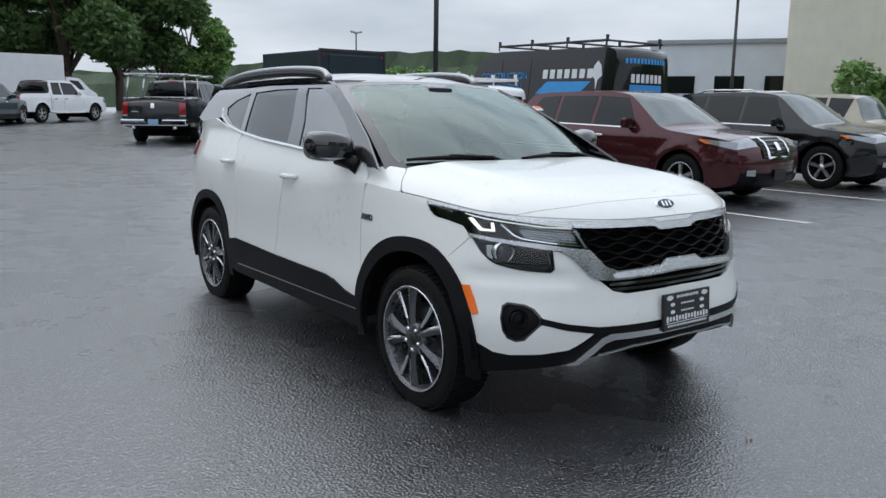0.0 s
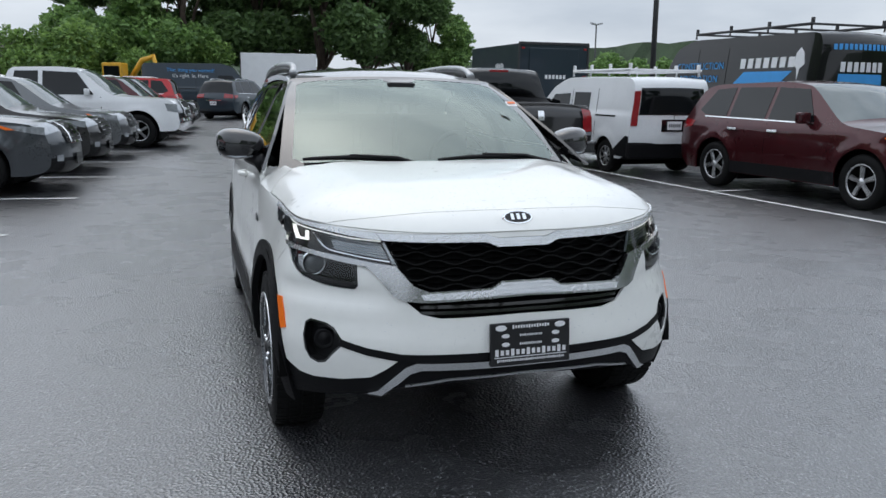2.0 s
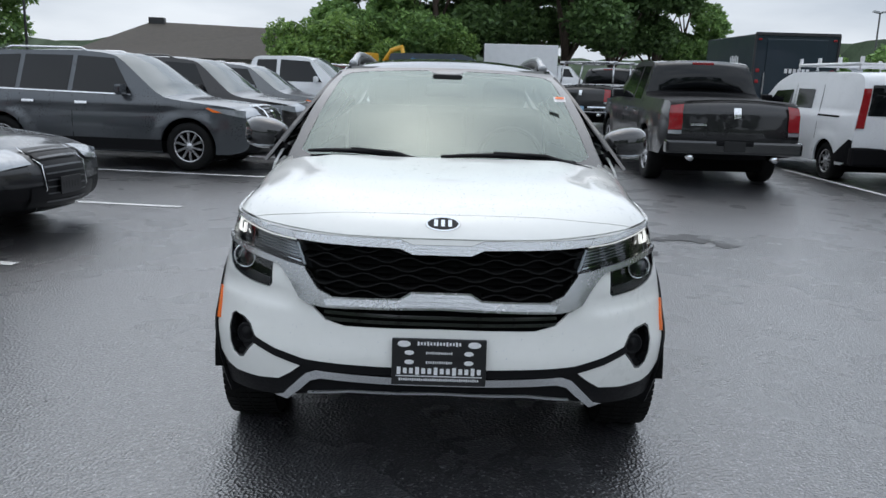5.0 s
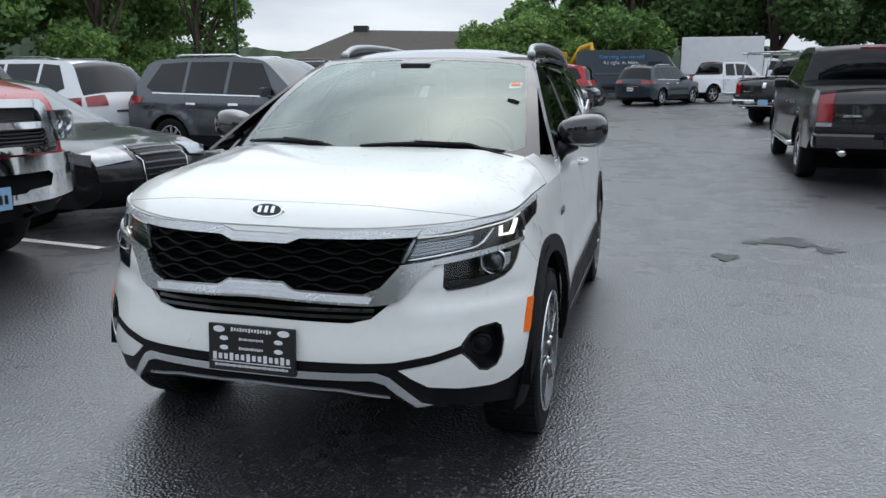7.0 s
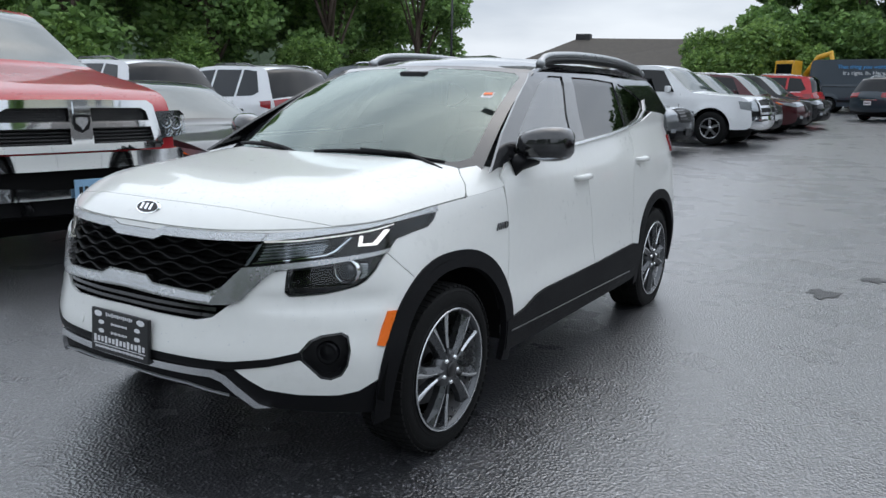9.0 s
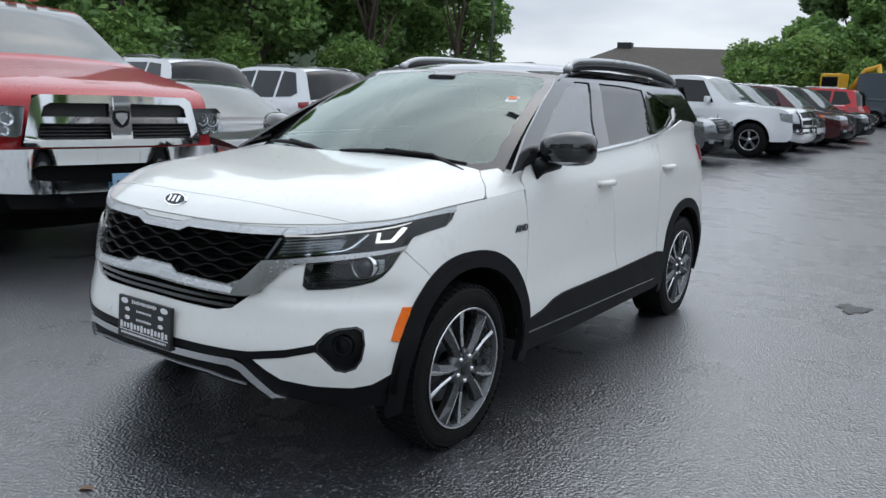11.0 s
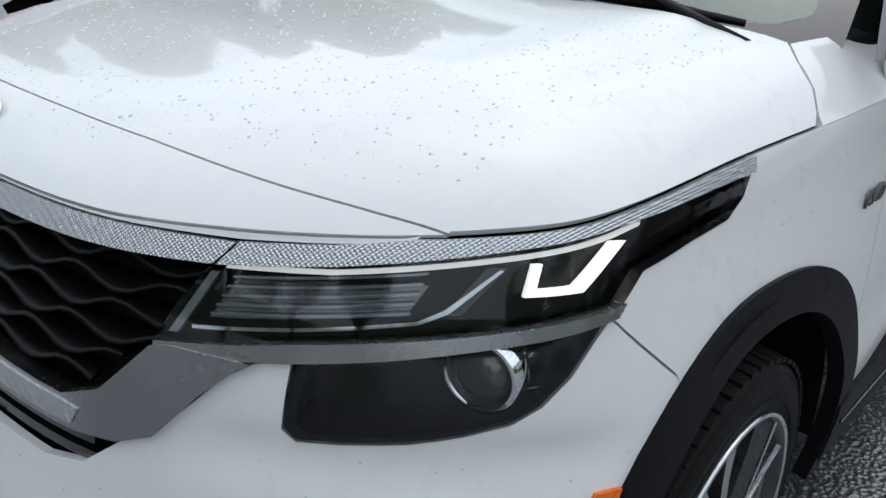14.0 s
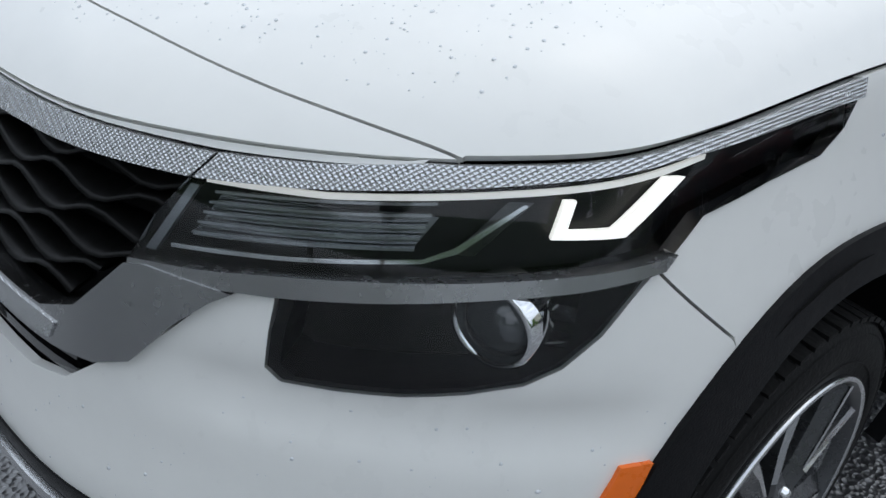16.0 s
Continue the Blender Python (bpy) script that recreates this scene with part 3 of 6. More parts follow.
def crossover():
    car = thing("crossover_suv", "white compact crossover with black roof, wet with rain, parked on asphalt", "car")
    W, K, D = M["white"], M["cladding"], M["dark"]

    def both(name, outline, fn, material, **k):
        panel(name, outline, fn, material, car, **k)
        panel(name, outline, fn, material, car, mirror=True, **k)

    arch_f, arch_r = (.85 + S, .335), (3.475 + S, .335)
    wide_f, wide_r = arc(*arch_f, .462, power=2.3), arc(*arch_r, .455, power=2.3)
    lamp_low = [(.666, .812), (.764, .823), (.850, .833), (.939, .842), (1.040, .852), (1.012, .829), (.981, .799), (.942, .769), (.906, .751), (.853, .739), (.791, .729), (.722, .724), (.668, .722), (.653, .736), (.657, .775)]
    fog = [(.700, .540), (.735, .578), (.775, .594), (.845, .600), (.868, .585), (.873, .535), (.862, .480), (.842, .447), (.805, .434), (.770, .442), (.730, .485), (.702, .512)]

    # bumper: one painted skin with the openings cut out
    half = [(0, .634), (.33, .630), (.40, .645), (.47, .697), (.50, .706), (.60, .800), (.66, .812), (.655, .775), (.651, .735), (.667, .720), (.722, .722), (.791, .727), (.853, .737), (.907, .749),
            (.944, .767), (.983, .797), (1.015, .828), (1.046, .851), (1.164, .753), (1.182, .722), (1.06, .640), (1.0, .53), (.968, .42), (.90, .385), (.832, .376), (.70, .385), (.587, .405), (.530, .440), (.473, .484), (.16, .490), (0, .490)]
    panel("front_bumper", mirrored(half), wall, W, car, res=.028, holes=[wide_f, [(-s, z) for s, z in wide_f], fog, [(-s, z) for s, z in fog]], label="white painted bumper skin")
    low = [(0, .50), (.48, .50), (.53, .445), (.587, .410), (.70, .392), (.832, .382), (.90, .390), (.99, .42), (1.02, .40), (1.02, .30), (.95, .285), (.75, .31), (.62, .330), (.45, .375), (0, .405)]
    panel("lower_valance", mirrored(low), wall, K, car, res=.04, offset=-.006, holes=[wide_f, [(-s, z) for s, z in wide_f]])
    panel("bumper_core", mirrored([(0, .93), (.55, .92), (.80, .92), (.98, .86), (.98, .30), (.5, .40), (0, .42)]), wall, D, car, res=.06, offset=-.055, lip=0)
    panel("skid_trim", mirrored([(0, .470), (.418, .473), (.455, .457), (.50, .415), (.563, .357), (.605, .343), (.55, .338), (.482, .392), (.44, .432), (.40, .446), (0, .445)]), wall, M["chrome"], car, res=.03, offset=.012, lip=.022, label="silver skid trim")
    panel("valance_lip", mirrored([(0, .415), (.30, .408), (.46, .382), (.46, .375), (.30, .401), (0, .408)]), wall, M["silver"], car, res=.04, offset=.004, lip=.008, label="thin silver lower lip")
    panel("bumper_strip", mirrored([(0, .504), (.16, .502), (.47, .502), (.60, .517), (.705, .540), (.712, .515), (.60, .490), (.49, .476), (.46, .474), (0, .474)]), wall, K, car, res=.03, offset=.003)
    panel("tow_cover", arc(-.265, .545, .019, n=24), wall, W, car, res=.012, offset=.0025, lip=.003)

    # grille: recessed mesh in a chrome surround
    mesh_half = [(0, .878), (.100, .878), (.147, .897), (.576, .900), (.550, .865), (.505, .806), (.437, .744), (.378, .724), (.140, .732), (.100, .755), (0, .755)]
    panel("grille_back", mirrored(mesh_half), wall, D, car, res=.04, offset=-.040, lip=0)
    for r in range(6):
        z0 = .742 + r * .0285
        pts = []
        for i in range(49):
            s = -.56 + 1.12 * i / 48
            k = math.sin(s * 2 * math.pi / .155 + (math.pi if r % 2 else 0))
            pts.append((s, z0 + .0095 * k))
        run = [p for p in pts if inside(mirrored(mesh_half), np.array([p]))[0]]
        groups, cur = [], []
        for p in pts:
            if p in run:
                cur.append(p)
            elif cur:
                groups.append(cur)
                cur = []
        if cur:
            groups.append(cur)
        for g in groups:
            if len(g) < 3:
                continue
            verts, faces = [], []
            for s, z in g:
                p0, p1 = np.array(wall(s, z)), np.array(plan(s)[1])
                n = np.array([p1[0] * (1 if s >= 0 else -1), p1[1], 0])
                for dz, dn in ((-.0030, .014), (.0, .008), (.0030, .014), (.0022, .044), (-.0022, .044)):
                    rear = z0 + .004 - z if dn > .04 else 0
                    verts.append(p0 + n * dn + np.array([0, 0, dz + rear]))
            for i in range(len(g) - 1):
                for j in range(5):
                    faces.append((i * 5 + j, i * 5 + (j + 1) % 5, (i + 1) * 5 + (j + 1) % 5, (i + 1) * 5 + j))
            link_mesh("grille_bar", verts, faces, M["grille_black"], car)
    bar_top = [(0, .910), (.100, .910), (.147, .926), (.45, .927), (.590, .927), (.563, .902), (.45, .900), (.148, .897), (.100, .878), (0, .878)]
    panel("grille_trim", mirrored(bar_top), wall, M["dimple"], car, res=.02, offset=.008, lip=.02, label="dimpled satin chrome")
    bar_low = [(0, .757), (.100, .757), (.140, .734), (.375, .726), (.432, .746), (.497, .808), (.520, .812), (.62, .806), (.595, .792), (.555, .760), (.505, .708), (.460, .692), (.398, .688), (0, .700)]
    panel("grille_surround", mirrored(bar_low), wall, M["satin_grey"], car, res=.02, offset=.012, lip=.03, label="satin chrome surround")
    panel("surround_inlay", mirrored([(0, .750), (.098, .750), (.138, .728), (.372, .720), (.405, .716), (.395, .696), (0, .707)]), wall, M["dimple"], car, res=.02, offset=.0145, lip=.004, label="dimpled satin chrome inlay")
    low_half = [(0, .700), (.398, .688), (.46, .690), (.488, .697), (.44, .66), (.399, .640), (.34, .628), (0, .630)]
    panel("intake_back", mirrored(low_half), wall, D, car, res=.05, offset=-.035, lip=0)
    for z in (.650, .672):
        panel("intake_slat", mirrored([(0, z + .006), (.41, z + .006), (.41, z - .006), (0, z - .006)]), wall, M["gloss_black"], car, res=.04, offset=-.008, lip=.02)

    # nose, bonnet, fenders
    nose = [(0, .912), (.100, .912), (.147, .928), (.45, .929), (.590, .930), (.70, .935), (.79, .941), (.80, brow(.33))]
    top = [(s, brow(plan(s)[0][1])) for s in (.78, .6, .4, .2, 0)]
    panel("nose_panel", mirrored(nose + top), wall, W, car, res=.025, lip=.012)
    rim_xy = lambda s: tuple(wall(s, brow(plan(s)[0][1]))[:2])
    seam = [tuple(p) for p in smooth([(0, .217), (.15, .219), (.30, .229), (.42, .249), (.53, .283), (.62, .326), rim_xy(.83)], 6)]
    edge = [rim_xy(s) for s in np.linspace(0, .825, 24)]
    panel("nose_top", mirrored([(x, y - .0013) for x, y in seam] + [(x, y) for x, y in reversed(edge)]), bonnet, W, car, res=.022, lip=.01, label="white painted nose strip above the grille")
    edge2 = [rim_xy(s) for s in np.linspace(.836, 1.58, 26)]
    hood_half = [(x, y + .0013) for x, y in seam] + [(x - .003, y) for x, y in edge2] + [(.815, 1.05), (.79, 1.085), (.745, 1.12), (.71, 1.165), (.5, 1.11), (.25, 1.085), (0, 1.08)]
    panel("bonnet", mirrored(hood_half), bonnet, W, car, res=.03, lip=.014, label="white bonnet beaded with rain")
    edge3 = [rim_xy(s) for s in np.linspace(1.60, 1.92, 10)]
    both("fender_top", [(.7485, 1.122), (.7935, 1.088), (.8185, 1.053)] + edge3 + [(.795, 1.40), (.735, 1.30), (.715, 1.167)], bonnet, W, res=.025, lip=.012)
    both("cowl", [(0, 1.085), (.25, 1.09), (.5, 1.115), (.71, 1.17), (.74, 1.30), (.5, 1.25), (0, 1.2)], lambda x, y: (x, y, bonnet(x, min(y, 1.1))[2] - .035), D, res=.06, lip=0)
    lamp_edge = [(1.049, .853), (1.069, .866), (1.111, .892), (1.214, .904), (1.311, .911), (1.355, .932), (1.384, .960)]
    fender = lamp_edge + [(s, brow(plan(s)[0][1]) - .001) for s in np.linspace(1.395, 1.87, 12)] + [(1.882, .93), (1.882, .84), (1.862, .67), (1.826, .483), (1.82, .40), (1.185, .70), (1.166, .756)]
    both("fender", fender, wall, W, res=.028, holes=[wide_f])

    # doors and rear
    belt = [(1.885, 1.06), (1.96, 1.115), (2.10, 1.143), (2.72, 1.153)]
    both("front_door", belt + [(2.800, 1.157), (2.822, .93), (2.85, .717), (2.88, .510), (2.885, .36), (1.83, .36), (1.831, .483), (1.866, .67), (1.887, .84), (1.887, .93)], wall, W, res=.045, holes=[wide_f])
    both("rear_door", [(2.805, 1.157), (3.2, 1.178), (3.62, 1.213), (3.66, 1.15), (3.58, .98), (3.53, .80), (3.50, .60), (3.50, .36), (2.89, .36), (2.885, .510), (2.855, .717), (2.827, .93)], wall, W, res=.045, holes=[wide_r])
    end = ALONG[-1]
    quarter = [(3.625, 1.213), (3.9, 1.24), (4.15, 1.30), (4.5, 1.28), (4.75, 1.24), (4.75, .42), (3.505, .36), (3.505, .60), (3.535, .80), (3.585, .98), (3.665, 1.15)]
    both("rear_quarter", quarter, wall, W, res=.045, holes=[wide_r])
    both("tailgate", [(4.755, 1.24), (end, 1.24), (end, .42), (4.755, .42)], wall, W, res=.08)
    both("tail_lamp", [(4.52, 1.13), (4.55, 1.02), (4.75, 1.0), (5.1, 1.02), (5.1, 1.10), (4.8, 1.12)], wall, M["red_lamp"], res=.04, offset=.012, label="red tail lamp")

    # cladding
    for c, w, a in ((arch_f, .462, 1), (arch_r, .455, 0)):
        ring = arc(*c, w + .004, -12, 192, 44, 2.3) + arc(*c, .400, 192, -12, 44, 2.15)
        both("arch_cladding", ring, wall, K, res=.03, offset=.008, lip=.03, label="black textured plastic arch trim")
    sill = [(1.80, .43), (1.86, .435), (2.00, .452), (2.12, .488), (2.22, .500), (2.50, .502), (2.883, .505), (3.50, .520), (3.62, .50), (3.62, .31), (3.5, .292), (1.9, .290), (1.78, .31)]
    both("door_cladding", sill, wall, K, res=.05, offset=.012, lip=.03, holes=[arc(*arch_f, .41, power=2.2), arc(*arch_r, .41, power=2.2)], label="black plastic sill cladding")
    both("sill_chrome", [(1.87, .386), (2.885, .372), (3.45, .362), (3.45, .354), (2.885, .364), (1.87, .378)], wall, M["gloss_black"], res=.05, offset=.016, lip=.01)
    both("side_marker", [(1.016, .655), (1.054, .652), (1.022, .590), (.990, .538), (.963, .545), (.985, .600)], wall, M["amber"], res=.02, offset=.006, label="amber side reflector")

    # lamps
    up = [(.560, .900), (.701, .912), (.816, .924), (.937, .936), (1.064, .947), (1.232, .952), (1.378, .958), (1.352, .933), (1.308, .913), (1.212, .906), (1.108, .893), (1.066, .864), (.939, .855), (.849, .847), (.763, .840), (.659, .830), (.581, .820), (.497, .813), (.524, .859)]
    both("headlamp_bowl", up, wall, M["lamp_black"], res=.03, offset=-.035, lip=0)
    both("headlamp_lens", up, wall, M["lens"], res=.025, offset=.003, lip=.02)
    both("lamp_trim", [(.594, .928), (.700, .934), (.800, .9445)] + [(s, brow(plan(s)[0][1]) - .0015) for s in (.83, .905, 1.019, 1.174, 1.30, 1.390)] + [(1.384, .960), (1.300, .957), (1.174, .952), (1.064, .948), (.937, .937), (.816, .925), (.701, .913), (.567, .902)], wall, M["dimple"], res=.018, offset=.008, lip=.02, label="dimpled satin chrome brow")
    both("lamp_blade", [(.500, .814), (.581, .821), (.659, .831), (.763, .841), (.849, .848), (.939, .856), (1.066, .866), (1.050, .853), (.939, .841), (.850, .832), (.763, .822), (.657, .811), (.569, .804), (.50, .806)], wall, M["satin_grey"], res=.018, offset=.010, lip=.02, label="satin chrome blade")
    both("fog_bowl", lamp_low, wall, M["lamp_black"], res=.03, offset=-.06, lip=0)
    both("low_lamp_rim", lamp_low, wall, M["lamp_black"], res=.03, offset=-.002, lip=.058, holes=[[(.855 + (s - .855) * .93, .785 + (z - .785) * .88) for s, z in lamp_low]])
    both("low_lamp_lens", lamp_low, wall, M["lens"], res=.03, offset=.002, lip=0)
    both("running_light", [(.937, .917), (.950, .917), (.941, .8905), (.998, .8910), (1.076, .931), (1.100, .928), (1.014, .8830), (.925, .8830)], wall, M["lamp_led"], res=.01, offset=-.012, lip=.01, label="lit white L-shaped running light")
    both("light_guide", [(.575, .903), (.701, .908), (.816, .919), (.937, .930), (1.064, .941), (1.120, .946), (1.118, .942), (1.064, .936), (.937, .925), (.816, .914), (.701, .903), (.575, .898)], wall, M["guide"], res=.02, offset=-.004, lip=.006)
    both("light_guide_end", [(.556, .893), (.566, .893), (.520, .822), (.508, .822)], wall, M["lamp_clear"], res=.02, offset=-.006, lip=.006)
    both("indicator_reflector", [(.576, .884), (.812, .894), (.785, .862), (.545, .838)], wall, M["lamp_clear_dark"], res=.02, offset=-.030, lip=.0)
    for j in range(5):
        a = .845 + j * .0105
        both("reflector_rib", [(.552 + j * .006, a + .0016), (.79 + j * .005, a + .022), (.79 + j * .005, a + .0195), (.552 + j * .006, a - .001)], wall, M["lamp_clear"], res=.03, offset=-.018, lip=.008)
    both("lamp_fin", [(.828, .866), (.850, .866), (.905, .915), (.880, .915)], wall, M["gloss_black"], res=.02, offset=-.012, lip=.02)
    both("lamp_line", [(.535, .828), (.66, .840), (.80, .856), (.835, .868), (.90, .912), (.895, .913), (.83, .872), (.80, .860), (.66, .844), (.535, .832)], wall, M["bright_chrome"], res=.02, offset=-.010, lip=.004)
    for sg in (1, -1):
        p = np.array(wall(.860, .797))
        d = np.array([.25, -1, -.02])
        c = Vector((p[0], p[1], p[2])) - Vector(d) * .028
        m = Matrix.Translation((sg * c.x, c.y, c.z)) @ Vector((sg * d[0], d[1], d[2])).to_track_quat("X", "Z").to_matrix().to_4x4()
        lathed("projector_ring", [(.046, -.03), (.046, .010), (.041, .012), (.038, .006), (.038, -.02)], M["bright_chrome"], car, m, 40)
        lathed("projector_lens", [(.037, -.004), (.032, .008), (.022, .016), (.010, .020), (.001, .021)], M["ball"], car, m, 32, "glassy projector lens")
        q = np.array(wall(.930, .800))
        bm = bmesh.new()
        for j in range(6):
            box(bm, sg * (q[0] - .024), q[1] + .016 + j * .001, .774 + j * .0092, .05, .03, .0075, turn=Matrix.Rotation(sg * radians(38), 4, "Z"))
        part("fluted_reflector", bm, M["bright_chrome"], car)
        both_f = wall(.795, .515)
        n = plan(.795)[1]
        m2 = Matrix.Translation((sg * (both_f[0] + n[0] * .035), both_f[1] + n[1] * .035, .522)) @ Vector((sg * .35, -1, 0)).to_track_quat("X", "Z").to_matrix().to_4x4()
        lathed("fog_lamp", [(.040, -.02), (.040, .002), (.034, .006), (.028, -.002), (.024, .0), (.001, .006)], M["lamp_black"], car, m2, 32)
    both("fog_pocket", [(.795 + (s - .795) * 1.06, .52 + (z - .52) * 1.06) for s, z in fog], wall, M["lamp_black"], res=.03, offset=-.045, lip=0)
    both("fog_surround", fog, wall, M["gloss_black"], res=.03, offset=-.003, lip=.042, holes=[[(.797 + (s - .795) * .9, .52 + (z - .52) * .9) for s, z in fog]])

    # glasshouse
    fw = [(1.475, 1.150), (1.62, 1.155), (2.16, 1.162), (2.24, 1.30), (2.42, 1.500), (2.24, 1.500), (2.06, 1.455), (1.80, 1.330), (1.62, 1.235)]
    rw = [(2.33, 1.172), (2.70, 1.192), (3.06, 1.222), (3.13, 1.35), (3.19, 1.482), (2.85, 1.498), (2.55, 1.500), (2.40, 1.30)]
    qw = [(3.14, 1.230), (3.35, 1.262), (3.56, 1.325), (3.62, 1.375), (3.50, 1.430), (3.27, 1.478), (3.20, 1.35)]
    frame_out = [(1.20, 1.085), (1.50, 1.135), (2.1, 1.150), (2.72, 1.182), (3.10, 1.215), (3.40, 1.255), (3.62, 1.31), (4.05, 1.27), (4.17, 1.30), (4.12, 1.42), (4.02, 1.53), (3.4, 1.556), (2.6, 1.558), (2.25, 1.548), (2.04, 1.515), (1.75, 1.385), (1.45, 1.235)]
    both("window_frame", frame_out, flank, M["gloss_black"], res=.05, lip=.015, holes=[fw, rw, qw], label="gloss black pillars and window frame")
    both("side_window", fw, flank, M["side_glass"], res=.08, offset=-.006, lip=0)
    both("side_window", rw, flank, M["privacy"], res=.08, offset=-.006, lip=0)
    both("quarter_window", qw, flank, M["privacy"], res=.08, offset=-.006, lip=0)
    both("belt_chrome", [(1.56, 1.143), (2.1, 1.154), (2.72, 1.186), (3.10, 1.219), (3.40, 1.259), (3.60, 1.312), (3.68, 1.375), (3.70, 1.37), (3.62, 1.302), (3.40, 1.245), (3.10, 1.207), (2.72, 1.174), (2.1, 1.142), (1.56, 1.133)], flank, M["chrome"], res=.04, offset=.010, lip=.012)
    panel("windshield", mirrored([(0, .95), (.35, .95), (.70, .94), (.73, .90), (.735, .05), (.70, .01), (0, .0)]), screen, M["windshield"], car, res=.06, lip=.006)
    panel("frit_band", mirrored([(0, .962), (.74, .962), (.765, .93), (.765, -.02), (0, -.02)]), screen, M["gloss_black"], car, res=.05, offset=.001, lip=.01, holes=[mirrored([(0, .87), (.09, .885), (.13, .925), (.55, .915), (.66, .90), (.705, .85), (.705, .09), (.66, .06), (0, .035)])], label="gloss black windshield border")
    ro = [(x, 1.985 + .085 * (x / .585) ** 2) for x in np.linspace(0, .600, 8)]
    panel("roof", mirrored(ro + [(.604, 2.4), (.600, 3.4), (.575, 4.05), (.53, 4.24), (0, 4.27)]), roof_at, M["gloss_black"], car, res=.06, lip=.03, label="gloss black roof beaded with rain")
    bm = bmesh.new()
    vs = [bm.verts.new(p) for p in ((-.56, 4.20, 1.53), (.56, 4.20, 1.53), (.66, 4.28, 1.22), (-.66, 4.28, 1.22))]
    bm.faces.new(vs)
    part("rear_window", bm, M["privacy"], car)
    for sg in (1, -1):
        pts = [(sg * x, y, z) for x, y, z in smooth([(.560, 2.25, 1.556), (.548, 2.33, 1.598), (.552, 2.55, 1.622), (.562, 3.1, 1.632), (.558, 3.6, 1.614), (.545, 3.95, 1.572), (.540, 4.02, 1.548)], 6)]
        v, f = tube(pts, [.018 if 2 < i < len(pts) - 3 else .024 for i in range(len(pts))], 10)
        link_mesh("roof_rail", v, f, M["silver"], car, "silver roof rail")
        low = [(x * .995, y, z - .030) for x, y, z in pts[3:-3]]
        v, f = tube(low, .021, 8)
        link_mesh("rail_base", v, f, M["lamp_black"], car, "black strip under the rail")
        mirror_body(car, sg)
        for y, z, l in ((2.16, .985, .19), (3.15, 1.018, .19)):
            p = wall(y + S, z)
            v, f = tube([(sg * (p[0] + o), p[1] + d, z + .003 * (1 - abs(d) / .1)) for d, o in ((-.095, -.004), (-.075, .022), (-.04, .034), (.0, .036), (.04, .034), (.075, .022), (.095, -.004))], [.012, .014, .016, .0165, .016, .014, .012], 10)
            link_mesh("door_handle", v, f, W, car)
            panel("handle_cup", arc(y + S - .02, z, .05, n=24), wall, W, car, res=.03, offset=-.0 + .001, lip=.001, mirror=sg < 0)
    emblem(car)
    front_plate(car)
    cabin(car)
    wipers(car)
    # body underneath
    part("underbody", boxed(0, 2.2, .34, 1.30, 3.5, .16), D, car)
    part("engine_bay", boxed(0, .80, .60, 1.10, 1.0, .55), D, car)
    for sg in (1, -1):
        for y in (.85, 3.475):
            v, f = lathe([(.43, .0), (.43, -.30), (.05, -.30)], 40)
            f = [q for q in f if min(v[i][2] for i in q) > -.06]
            ob = link_mesh("wheel_liner", [(sg * a, b, c) for a, b, c in v], f, D, car)
            ob.location = (sg * .875, y, .345)
            wheel = new("wheel")
            wheel.parent = car
            wheel.matrix_local = Matrix.Translation((sg * .885, y, .335)) @ Matrix.Rotation(0 if sg > 0 else math.pi, 4, "Z") @ Matrix.Rotation(radians(20 if y < 1 else 50), 4, "X")
            tyre(wheel, .335, .238, .215)
            spoke_rim(wheel, .243)
        p = wall(1.245 + S, .85)
        words("AWD", .042, Matrix.Translation((sg * (p[0] + .004), p[1], .85)) @ (Matrix.Rotation(radians(90), 4, "Z") if sg > 0 else Matrix.Rotation(radians(-90), 4, "Z")) @ Matrix.Rotation(radians(90), 4, "X"), M["rim_grey"], car, "drive_badge", .002, "small dark metal letters", .001)
    part("inspection_sticker", boxed(0, 0, 0, .06, .001, .05, turn=Matrix.Rotation(0, 4, "X")), M["plate_white"], car).matrix_local = Matrix.Translation((.582, 1.642, 1.395)) @ Matrix.Rotation(radians(-61), 4, "X")
    part("sticker_mark", boxed(0, 0, 0, .045, .001, .02), M["amber"], car).matrix_local = Matrix.Translation((.582, 1.644, 1.402)) @ Matrix.Rotation(radians(-61), 4, "X")
    return car


